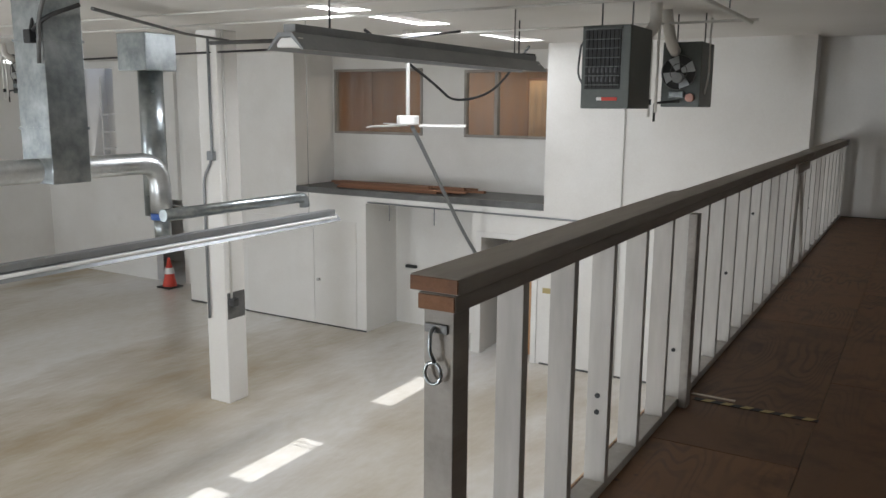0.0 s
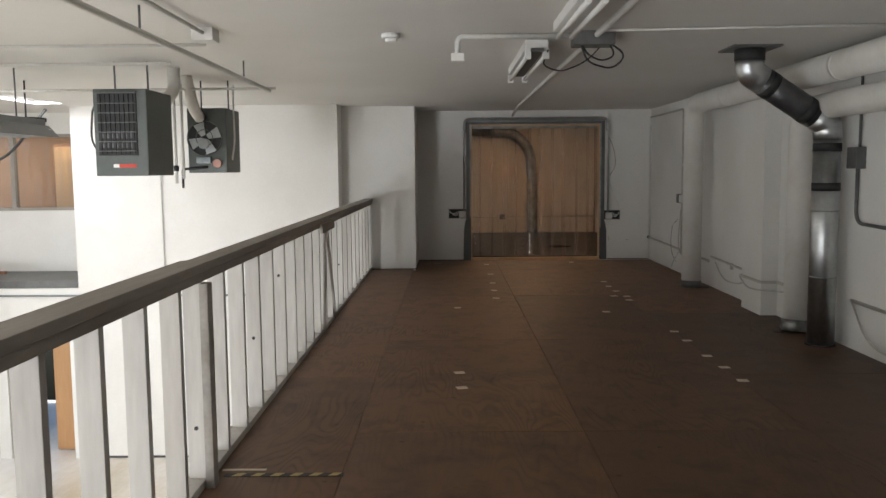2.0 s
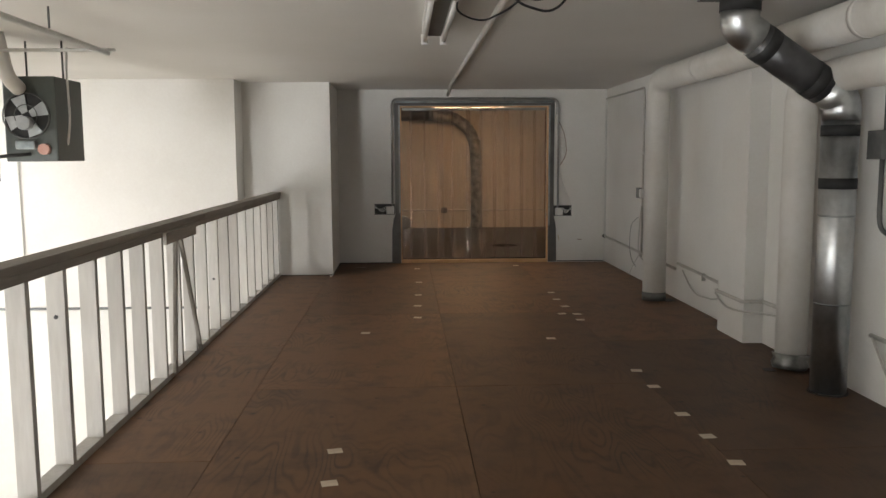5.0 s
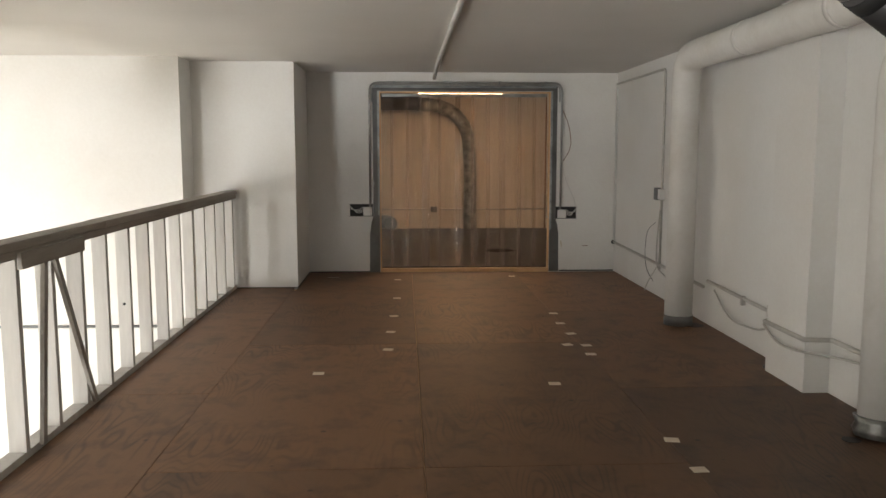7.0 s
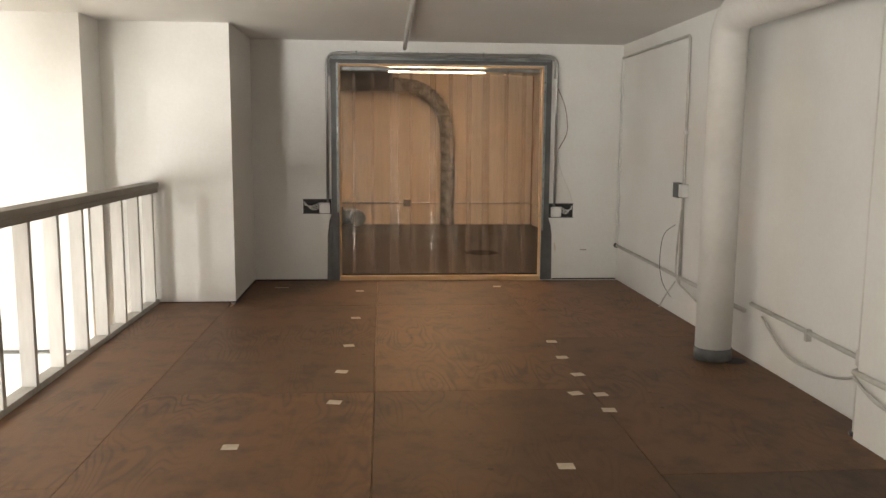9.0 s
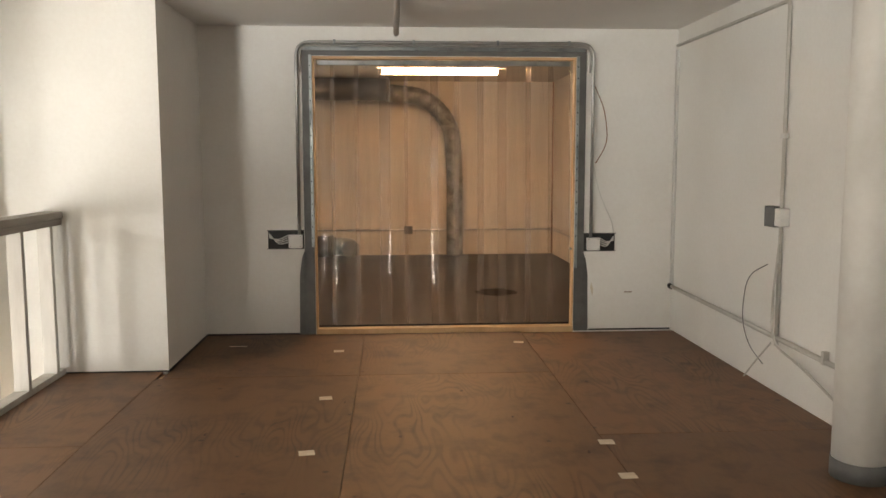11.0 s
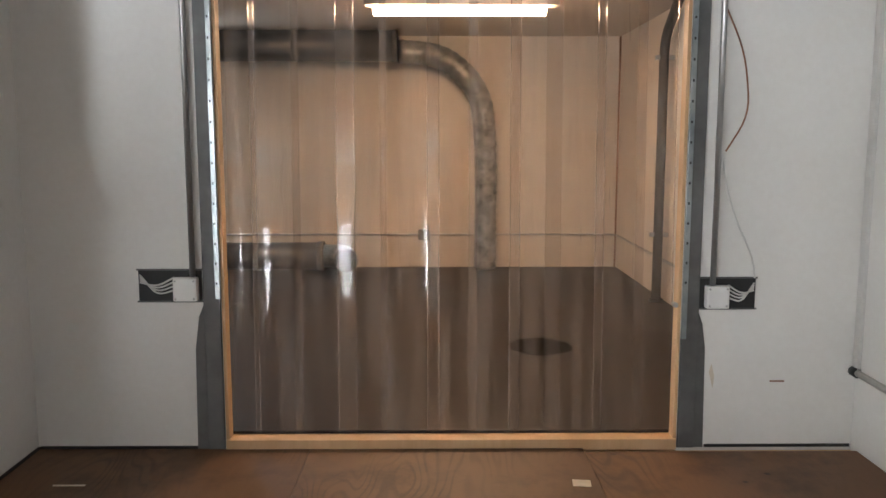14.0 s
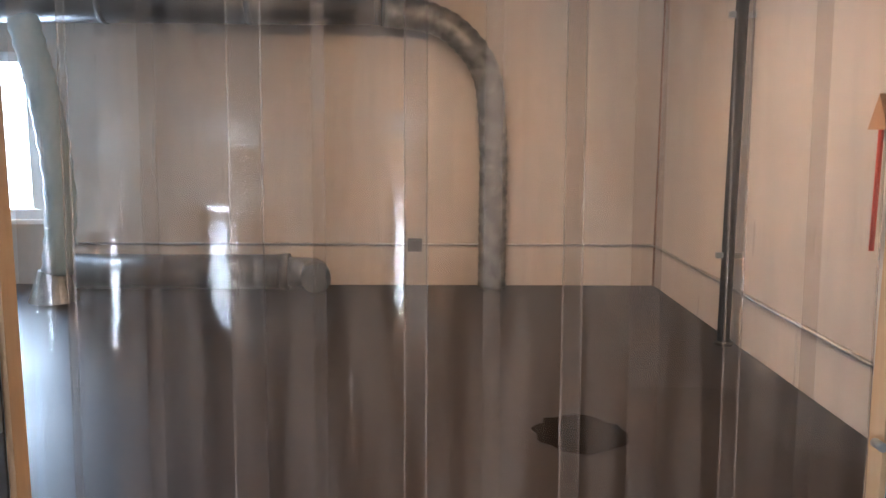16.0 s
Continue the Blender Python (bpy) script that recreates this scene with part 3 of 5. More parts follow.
def wall_box(name, x0, x1, z0, z1, cover0, cover1, label):
    """A rough cut-out with its steel back, a white junction box and loose wires."""
    b = thing(name, ((x0 + x1) / 2, 14.58, z0), label, "junction box", "cut-out boxes beside the doorway")
    part("cutout", boxes((x0, x1, 14.569, 14.5785, z0, z1)), BLACK, b, "black recess of the cut-out")
    for zz in (z1, z0 - 0.007):
        part("cutout_edge", boxes((x0 - 0.008, x1 + 0.008, 14.566, 14.578, zz, zz + 0.007)), GREY_STEEL, b)
    cover = part("cover", boxes((cover0, cover1, 14.52, 14.568, z0 + 0.004, z1 - 0.03), bevel=0.01), WHITE_METAL, b, "white square cover")
    for sx in (cover0 + 0.014, cover1 - 0.014):
        for sz in (z0 + 0.018, z1 - 0.044):
            part("screw", tube([(sx, 14.521, sz), (sx, 14.517, sz)], 0.005, sides=8), BARE_CONDUIT, cover)
    w0, w1 = (x0 + 0.01, cover0) if cover0 - x0 > 0.06 else (x1 - 0.01, cover1)
    for k in range(4):
        part("wire", tube([(w0, 14.56, z1 - 0.02 - 0.012 * k), ((w0 + w1) / 2, 14.55, z0 + 0.03 + 0.014 * k), (w1, 14.555, z0 + 0.055 + 0.02 * k)], 0.0045, 0.08, 6), CONDUIT, b)
    return b


wall_box("junction_box", 0.281, 0.58, 0.74, 0.887, 0.455, 0.57, "white electrical box in a rough black wall cut-out")
wall_box("junction_box", 2.964, 3.233, 0.70, 0.844, 2.985, 3.095, "white electrical box in a rough black wall cut-out")
conduit = thing("door_conduit", (1.78, 14.55, 0.85), "thin steel conduit bent round the cooler doorway", "conduit")
part("pipe", tube([(0.545, 14.55, 0.86), (0.545, 14.55, 2.44), (3.02, 14.55, 2.44), (3.02, 14.55, 0.81)], 0.014, 0.12), BARE_CONDUIT, conduit)
part("pipe", tube([(0.575, 14.545, 2.2), (0.575, 14.545, 2.415), (2.99, 14.545, 2.415), (2.99, 14.545, 2.2)], 0.009, 0.08), BARE_CONDUIT, conduit)
for x in (0.85, 1.5, 2.2, 2.8):
    part("strap", boxes((x, x + 0.02, 14.53, 14.58, 2.42, 2.46), bevel=0.003), GALVANISED, conduit)
solid("loose_wire", tube([(3.03, 14.55, 2.1), (3.12, 14.54, 1.9), (3.15, 14.53, 1.62), (3.05, 14.54, 1.45)], 0.004, 0.15, 6), BROWN_WOOD, (3.05, 14.55, 1.45), "thin curved brown wire hanging on the wall", "wire")
solid("loose_wire", tube([(3.03, 14.55, 1.45), (3.08, 14.54, 1.2), (3.2, 14.54, 0.95), (3.22, 14.55, 0.85)], 0.004, 0.15, 6), CONDUIT, (3.2, 14.55, 0.85), "thin pale wire running to the wall box", "wire")

# inside the cooler room
light = thing("tube_light", (1.9, 17.2, 2.66), "lit warm fluorescent tube fixture on the cooler ceiling", "light")
part("housing", boxes((1.15, 2.65, 17.13, 17.27, 2.53, 2.66), bevel=0.01), WHITE_METAL, light)
for y in (17.16, 17.24):
    part("tube", tube([(1.22, y, 2.49), (2.55, y, 2.49)], 0.026, sides=10), WARM_TUBE, light)
upper = thing("overhead_duct", (0, 19.5, 2.3), "dark round duct hung under the cooler ceiling with a flexible drop", "duct")
part("duct", tube([(-3.0, 19.55, 2.5), (1.3, 19.55, 2.5)], 0.165, sides=20), DARK_STEEL, upper)
for x in (-2.2, -1.0, 0.2, 1.25):
    part("band", tube([(x, 19.55, 2.5), (x + 0.05, 19.55, 2.5)], 0.172, sides=20), GREY_STEEL, upper)
part("flexible_duct", tube([(1.3, 19.6, 2.45), (1.8, 19.7, 2.42), (2.2, 19.8, 2.05), (2.26, 19.84, 1.4), (2.26, 19.85, 0.07)], 0.125, 0.3, 14, ribs=0.05), FLEX, upper, "ribbed grey foil hose")
low = thing("floor_duct", (-0.3, 19.7, 0.06), "dark round duct lying on the cooler floor against the wall", "duct")
part("duct", tube([(-1.6, 19.8, 0.22), (0.45, 19.8, 0.22)], 0.155, sides=20), DARK_STEEL, low)
part("band", tube([(0.38, 19.8, 0.22), (0.45, 19.8, 0.22)], 0.165, sides=20), GREY_STEEL, low)
part("elbow", tube([(0.45, 19.8, 0.22), (0.68, 19.8, 0.22), (0.72, 19.55, 0.2)], 0.13, 0.18, 16), GALVANISED, low, "shiny steel elbow")
hose = thing("hanging_hose", (-1.35, 19.3, 0.06), "flexible duct in pale blue plastic hanging to the floor", "hose")
part("hose", tube([(-1.55, 19.35, 2.35), (-1.38, 19.3, 1.7), (-1.3, 19.3, 0.9), (-1.38, 19.3, 0.3)], 0.12, 0.4, 14, ribs=0.06, step=0.06), BLUE_WRAP, hose)
bm = bmesh.new()
bmesh.ops.create_cone(bm, cap_ends=True, segments=18, radius1=0.2, radius2=0.11, depth=0.26, matrix=Matrix.Translation((-1.42, 19.3, 0.19)))
part("boot", bm, GALVANISED, hose, "flared steel boot")
win = thing("cooler_window", (-2.2, 20.0, 0.75), "bright daylit window with a white frame", "window", kind="structure")
part("pane", boxes((-2.6, -1.82, 20.14, 20.15, 0.75, 2.05)), DAY_PANE, win)
part("window_frame", boxes((-1.82, -1.68, 19.99, 20.02, 0.66, 2.14), (-2.74, -2.6, 19.99, 20.02, 0.66, 2.14), (-2.6, -1.82, 19.99, 20.02, 2.05, 2.14), bevel=0.005), WHITE_METAL, win)
part("window_sill", boxes((-2.8, -1.62, 19.95, 20.02, 0.62, 0.66), (-2.6, -1.82, 19.99, 20.02, 0.66, 0.75), bevel=0.005), WHITE_METAL, win)
part("sash", boxes((-1.9, -1.82, 20.03, 20.09, 0.75, 2.05), (-2.6, -2.52, 20.03, 20.09, 0.75, 2.05)), WHITE_METAL, win)
post = thing("standpipe", (3.7, 17.95, 0.06), "black vertical drain pipe clamped to the cooler wall", "pipe")
part("pipe", tube([(3.69, 17.95, 0.06), (3.69, 17.95, 2.38), (3.69, 17.6, 2.62), (3.55, 17.0, 2.7)], 0.042, 0.15, 14), BLACK, post)
part("clamp", boxes((3.61, 3.78, 17.93, 17.97, 0.65, 0.69), bevel=0.006), GALVANISED, post, "steel clamp")
part("clamp", boxes((3.61, 3.78, 17.93, 17.97, 2.2, 2.24), bevel=0.006), GALVANISED, post, "steel clamp")
part("foot", tube([(3.69, 17.95, 0.06), (3.69, 17.95, 0.085)], 0.065, sides=14), BLACK, post)
wire = thing("wall_cable", (2, 20, 0.43), "thin conduit running along the cooler walls", "conduit")
part("cable", tube([(-1.5, 20.0, 0.44), (2.0, 20.0, 0.44), (3.72, 20.0, 0.44), (3.755, 19.9, 0.44), (3.755, 14.9, 0.42)], 0.012, 0.05, 8), BARE_CONDUIT, wire)
part("outlet", boxes((1.5, 1.63, 19.96, 20.02, 0.38, 0.5), bevel=0.008), GREY_STEEL, wire, "small grey outlet box")
part("seal", tube([(3.765, 20.005, 0.06), (3.765, 20.005, 2.7)], 0.01, sides=6), BROWN_WOOD, wire, "rough brown corner seal")
ext = thing("wall_tool", (3.74, 16.3, 0.95), "slim red bar with an orange bracket on the wall", "bar")
part("bar", tube([(3.74, 16.3, 0.95), (3.74, 16.3, 1.5)], 0.012, sides=10), RED, ext)
part("bracket", prism([(16.22, 1.5), (16.38, 1.5), (16.3, 1.66)], "x", 3.72, 3.775), ORANGE_WOOD, ext)
bm = bmesh.new()
bmesh.ops.create_circle(bm, cap_ends=True, segments=28, radius=0.22, matrix=Matrix.Translation((2.43, 16.32, 0.0645)) @ Matrix.Diagonal((1, 1.15, 1, 1)))
rng = random.Random(9)
for v in bm.verts:
    c = Vector((2.43, 16.32, 0.0645))
    v.co = c + (v.co - c) * rng.uniform(0.9, 1.1)
WET = material("wet_stain", (0.006, 0.005, 0.004), (0.01, 0.008, 0.007), 0.8, fine=20, coarse=4, bump=0.02)
WET.node_tree.nodes["Principled BSDF"].inputs["Specular IOR Level"].default_value = 0.02
solid("wet_stain", bm, WET, (2.43, 16.32, 0.0645), "dark round wet stain on the cooler floor", "stain", kind="stuff")



# ---------------------------------------------------------------- railing
rail = thing("railing", (-0.98, 7.6, 0), "white lumber stud railing with a weathered grey top cap", "railing")
part("bottom_plate", boxes((-1.04, -0.95, 2.04, 13.38, 0.0, 0.042), bevel=0.004), STUD, rail)
cap = part("top_cap", boxes((-1.07, -0.92, 2.02, 4.55, 1.085, 1.13), bevel=0.005), CAP_WOOD, rail)
part("top_cap", boxes((-1.05, -0.925, 4.555, 9.3, 1.085, 1.127), bevel=0.005), CAP_WOOD, rail)
part("top_cap", boxes((-1.055, -0.92, 9.304, 13.385, 1.085, 1.13), bevel=0.005), CAP_WOOD, rail)
under = part("under_cap", boxes((-1.045, -0.93, 2.02, 13.385, 1.037, 1.0835), bevel=0.005), CAP_WOOD, rail)
part("sawn_end", boxes((-1.066, -0.924, 2.015, 2.021, 1.089, 1.126)), END_GRAIN, cap, "bare brown sawn end")
part("sawn_end", boxes((-1.041, -0.934, 2.015, 2.021, 1.041, 1.08)), END_GRAIN, under, "bare brown sawn end")
STUDS = [2.035, 2.46, 2.875, 3.29, 3.71, 4.13, 4.45] + [4.86 + 0.4068 * k for k in range(11)] + [9.335 + 0.4325 * k for k in range(10)]
for count, y in enumerate(STUDS):
    double = count == 0
    post = part("stud", boxes((-1.035, -0.945, y, y + (0.085 if double else 0.042), 0.04, 1.039), bevel=0.003), CAP_WOOD if double else STUD, rail)
    if count in (3, 6, 9, 11, 19):
        for dz in (0.34, 0.41) if count == 3 else (0.8,) if count == 11 else (0.3,) if count == 6 else (0.5,):
            part("bolt_hole", tube([(-0.99, y + 0.001, dz), (-0.99, y - 0.004, dz)], 0.011, sides=8), BLACK, post)
part("inner_post", boxes((-0.944, -0.90, 4.42, 4.5, 0.0, 1.029), bevel=0.004), CAP_WOOD, rail, "weathered grey inner post")
for y0, y1 in ((8.52, 9.02), (8.42, 8.28)):
    bm = prism([(y0 - 0.022, 1.03), (y0 + 0.022, 1.03), (y1 + 0.022, 0.03), (y1 - 0.022, 0.03)], "x", -0.9445, -0.922)
    part("diagonal_brace", bm, CAP_WOOD, rail)
part("cap_splice", boxes((-0.93, -0.905, 8.1, 8.9, 0.985, 1.07), bevel=0.003), CAP_WOOD, rail)
hook = thing("hook_and_ring", (-0.99, 2.035, 0.8), "small steel hook and ring on the rail post", "hook")
part("hook", tube([(-1.0, 2.04, 0.99), (-1.0, 2.01, 0.985), (-1.0, 2.005, 0.93), (-0.99, 2.015, 0.9)], 0.006, 0.02, 8), GALVANISED, hook)
ring = tube([(-0.995 + 0.025 * math.cos(2 * math.pi * i / 16), 2.015, 0.87 + 0.03 * math.sin(2 * math.pi * i / 16)) for i in range(17)], 0.005, sides=6)
part("ring", ring, GALVANISED, hook)
part("staple", boxes((-1.03, -0.96, 2.028, 2.039, 0.975, 1.0), bevel=0.003), GREY_STEEL, hook)
tape = thing("hazard_tape", (-0.6, 4.6, 0.002), "worn black and yellow hazard tape on the plywood floor", "tape")
part("backing", boxes((-0.9, -0.28, 4.575, 4.62, 0.0005, 0.003)), BLACK, tape)
for k in range(6):
    x = -0.86 + 0.1 * k
    part("stripe", prism([(x, 4.577), (x + 0.045, 4.577), (x + 0.07, 4.618), (x + 0.025, 4.618)], "z", 0.003, 0.0045), YELLOW, tape)
solid("tape_scrap", boxes((-0.93, -0.7, 4.66, 4.685, 0.0005, 0.003)), LABEL_PAPER, (-0.8, 4.67, 0), "pale scrap of tape on the floor", "tape")

TAGS = [(0.37, 9.69), (0.35, 6.71), (0.36, 6.27), (0.85, 10.37), (0.86, 11.01), (0.88, 11.7), (0.9, 12.66), (0.9, 13.93), (2.44, 6.42), (2.44, 6.82), (2.43, 7.22),
        (2.44, 7.83), (2.44, 8.25), (2.0, 9.36), (2.43, 10.15), (2.46, 10.44), (2.31, 10.47), (2.42, 10.87), (2.41, 11.3), (2.43, 11.76), (2.34, 14.15)]
rng = random.Random(2)
first = None
for x, y in TAGS:
    if first is None:
        first = solid("floor_label", boxes((x - 0.04, x + 0.04, y - 0.035, y + 0.035, 0.0005, 0.002)), LABEL_PAPER, (x, y, 0), "dirty cream paper label stuck on the plywood floor", "label", "labels on the floor")
    else:
        moved(first, x, y, 0, rng.uniform(-14, 14))

# ---------------------------------------------------------------- pipes and ducts by the side wall
p = thing("lagged_pipe", (3.48, 11.2, 0), "fat white lagged pipe rising from the floor to the ceiling", "pipe", "lagged pipes")
part("pipe", tube([(3.48, 11.22, 0.0), (3.48, 11.22, 2.39), (3.48, -2.2, 2.39)], 0.125, 0.22, 20), PIPE_WRAP, p)
part("collar", tube([(3.48, 11.22, 0.0), (3.48, 11.22, 0.09)], 0.13, sides=20), GREY_STEEL, p, "grey scuffed collar at the floor")
for y in (9.9, 8.6, 7.2, 5.4):
    part("joint_band", tube([(3.48, y, 2.39), (3.48, y + 0.05, 2.39)], 0.129, sides=20), PIPE_WRAP, p)
p = thing("lagged_pipe", (3.6, 8.25, 0), "fat white lagged pipe with a crumpled foil foot", "pipe", "lagged pipes")
part("pipe", tube([(3.6, 8.25, 0.08), (3.6, 8.25, 2.09), (3.52, 7.4, 2.09), (3.52, -2.2, 2.09)], 0.112, 0.2, 20), PIPE_WRAP, p)
part("foot", tube([(3.59, 8.24, 0.0), (3.6, 8.25, 0.11)], 0.128, sides=18, ribs=0.06, step=0.03), FLEX, p, "crumpled foil foot")
solid("floor_hole", tube([(3.42, 8.2, 0.001), (3.42, 8.2, 0.004)], 0.05, sides=14), BLACK, (3.42, 8.2, 0), "black hole cut in the plywood floor", "hole")
solid("floor_hole", tube([(3.6, 11.15, 0.001), (3.6, 11.15, 0.004)], 0.09, sides=14), BLACK, (3.6, 11.15, 0), "black hole cut in the plywood floor", "hole")
d = thing("steel_duct", (3.55, 7.62, 0), "shiny galvanised round duct with an angled upper run", "duct")
part("riser", tube([(3.555, 7.62, 0), (3.555, 7.62, 1.8)], 0.114, sides=24), SHINY, d)
part("elbow", tube([(3.555, 7.62, 1.8), (3.555, 7.62, 1.93), (3.42, 7.6, 2.02)], 0.119, 0.1, 24), SHINY, d)
part("angled_run", tube([(3.42, 7.6, 2.01), (2.92, 7.52, 2.31)], 0.116, sides=24), DARK_STEEL, d, "dull dark angled section")
part("upper_elbow", tube([(2.93, 7.52, 2.305), (2.82, 7.5, 2.37), (2.82, 7.5, 2.47)], 0.118, 0.08, 24), SHINY, d)
part("collar", tube([(2.82, 7.5, 2.46), (2.82, 7.5, 2.57)], 0.124, sides=24), BLACK, d, "black taped collar")
part("ceiling_plate", boxes((2.62, 3.02, 7.3, 7.7, 2.555, 2.571)), GREY_STEEL, d)
for z in (1.36, 1.7):
    part("tape_band", tube([(3.555, 7.62, z), (3.555, 7.62, z + 0.07)], 0.117, sides=24), BLACK, d, "black tape band")
for u in (0.08, 0.78):
    a = Vector((3.42, 7.6, 2.01)).lerp(Vector((2.92, 7.52, 2.31)), u)
    b = Vector((3.42, 7.6, 2.01)).lerp(Vector((2.92, 7.52, 2.31)), u + 0.13)
    part("tape_band", tube([a, b], 0.119, sides=24), BLACK, d, "black tape band")
part("floor_ring", tube([(3.555, 7.62, 0.001), (3.555, 7.62, 0.012)], 0.128, sides=24), BLACK, d)
for z in (0.6, 1.18, 1.8):
    part("seam", tube([(3.555, 7.62, z), (3.555, 7.62, z + 0.012)], 0.1155, sides=24), GALVANISED, d)
c = thing("wall_conduit", (3.73, 12.6, 0.3), "thin painted conduit and box on the side wall", "conduit")
part("pipe", tube([(3.735, 12.6, 0.3), (3.735, 12.6, 2.43), (3.735, 14.55, 2.43)], 0.013, 0.05, 8), DULL_CONDUIT, c)
part("pipe", tube([(3.735, 14.57, 0.385), (3.735, 11.3, 0.33)], 0.017, 0.0, 8), DULL_CONDUIT, c)
part("end_cap", tube([(3.735, 14.575, 0.385), (3.735, 14.53, 0.385)], 0.026, sides=10), BLACK, c)
part("box", boxes((3.69, 3.75, 12.52, 12.6, 1.06, 1.17), bevel=0.006), WHITE_METAL, c)
part("box", boxes((3.69, 3.75, 12.61, 12.74, 1.05, 1.18), bevel=0.006), GREY_STEEL, c, "open grey switch box")
part("corner_strip", boxes((3.73, 3.749, 14.53, 14.575, 0.4, 2.4)), CONDUIT, c)
part("clip", boxes((3.72, 3.75, 12.575, 12.625, 1.6, 1.63)), CONDUIT, c)
c = thing("low_conduit", (3.73, 9, 0.33), "thin painted conduit stepping round the pilaster", "conduit")
part("pipe", tube([(3.735, 11.2, 0.4), (3.735, 9.66, 0.36), (3.56, 9.64, 0.36), (3.56, 9.05, 0.36), (3.73, 9.03, 0.36), (3.73, 8.4, 0.36)], 0.016, 0.02, 8), DULL_CONDUIT, c)
part("pipe", tube([(3.735, 7.46, 0.42), (3.735, 3.0, 0.36)], 0.016, 0, 8), DULL_CONDUIT, c)
c = thing("switch_box", (3.73, 7.41, 1.55), "grey switch box with a bent conduit on the side wall", "switch")
part("box", boxes((3.66, 3.75, 7.33, 7.49, 1.55, 1.73), bevel=0.008), GREY_STEEL, c)
part("pipe", tube([(3.73, 7.41, 1.73), (3.73, 7.41, 2.5)], 0.012, 0, 8), GREY_STEEL, c)
part("pipe", tube([(3.73, 7.43, 1.55), (3.73, 7.43, 1.09), (3.73, 3.0, 1.0)], 0.015, 0.12, 10), GREY_STEEL, c)


def slack(name, pts, r, mat, label):
    return solid(name, tube(pts, r, 0.35, 6), mat, pts[-1], label, "cable", "loose cables")


slack("cable", [(3.72, 12.58, 0.95), (3.69, 12.58, 0.6), (3.68, 12.55, 0.33), (3.69, 12.2, 0.27), (3.7, 11.5, 0.08)], 0.008, DULL_CONDUIT, "grey cable hanging along the side wall")
slack("cable", [(3.73, 12.75, 0.8), (3.7, 12.98, 0.7), (3.7, 13.04, 0.4), (3.69, 12.9, 0.24), (3.7, 12.7, 0.16)], 0.003, GREY_STEEL, "thin black loop of wire on the side wall")
slack("cable", [(3.7, 12.6, 0.32), (3.66, 12.75, 0.15), (3.67, 12.9, 0.03)], 0.006, DULL_CONDUIT, "grey cable hanging to the floor")
slack("cable", [(3.72, 11.0, 0.35), (3.7, 10.6, 0.16), (3.7, 10.0, 0.2), (3.71, 9.68, 0.34)], 0.008, DULL_CONDUIT, "slack white cable on the side wall")
slack("cable", [(3.55, 9.62, 0.34), (3.54, 9.4, 0.26), (3.54, 9.1, 0.27), (3.7, 8.9, 0.28), (3.7, 8.4, 0.33)], 0.009, DULL_CONDUIT, "slack white cable round the pilaster")
slack("cable", [(3.71, 7.4, 0.42), (3.69, 7.1, 0.12), (3.69, 6.6, 0.08), (3.7, 6.2, 0.3), (3.7, 5.8, 0.4)], 0.009, DULL_CONDUIT, "slack white cable on the side wall")

riser = thing("pilaster_pipe", (3.62, 9.68, 0), "slim white painted pipe rising beside the pilaster", "pipe")
part("pipe", tube([(3.63, 9.68, 0.0), (3.63, 9.68, 2.2)], 0.024, sides=10), PIPE_WRAP, riser)
part("coupling", tube([(3.63, 9.68, 0.38), (3.63, 9.68, 0.46)], 0.032, sides=10), PIPE_WRAP, riser)
part("base_ring", tube([(3.63, 9.68, 0.001), (3.63, 9.68, 0.02)], 0.04, sides=10), DARK_STEEL, riser)
for name_y in (12.0, 10.4):
    solid("pipe_clip", boxes((3.715, 3.75, name_y, name_y + 0.03, 0.325, 0.4), bevel=0.003), DULL_CONDUIT, (3.74, name_y, 0.33), "small painted clip holding the wall conduit", "clip", "conduit clips")

# ---------------------------------------------------------------- mezzanine ceiling
f = thing("ceiling_lamp", (0.96, 7.7, 2.57), "unlit twin-tube fluorescent fixture on the ceiling", "light")
part("housing", boxes((0.88, 1.06, 6.95, 8.7, 2.5, 2.57), bevel=0.008), WHITE_METAL, f)
part("ballast_cover", boxes((0.92, 1.02, 6.9, 8.6, 2.47, 2.5), bevel=0.006), GREY_STEEL, f)
for x in (0.9, 1.04):
    part("tube", tube([(x, 6.98, 2.45), (x, 8.7, 2.45)], 0.018, sides=10), WHITE_METAL, f)
    for y in (6.93, 8.68):
        part("socket", boxes((x - 0.025, x + 0.025, y, y + 0.05, 2.42, 2.5), bevel=0.004), WHITE_METAL, f)
g = thing("ceiling_lamp", (1.3, 5.6, 2.57), "unlit twin-tube fluorescent fixture on the ceiling", "light")
part("housing", boxes((1.0, 1.15, 4.9, 6.2, 2.5, 2.57), bevel=0.008), WHITE_METAL, g)
part("tube", tube([(1.03, 4.95, 2.46), (1.03, 6.15, 2.46)], 0.018, sides=10), WHITE_METAL, g)
part("tube", tube([(1.12, 4.95, 2.46), (1.12, 6.15, 2.46)], 0.018, sides=10), WHITE_METAL, g)
c = thing("ceiling_conduit", (1.365, 8, 2.55), "painted conduits and boxes fixed under the ceiling", "conduit")
part("pipe", tube([(1.365, -1, 2.54), (1.365, 13.2, 2.54), (1.365, 14.3, 2.47)], 0.022, 0.1, 8), CONDUIT, c)
part("pipe", tube([(1.3, 6.6, 2.54), (0.35, 6.6, 2.54), (0.35, 6.6, 2.4)], 0.02, 0.05, 8), CONDUIT, c)
part("sprinkler_box", boxes((0.3, 0.4, 6.57, 6.65, 2.36, 2.42), bevel=0.008), WHITE_METAL, c)
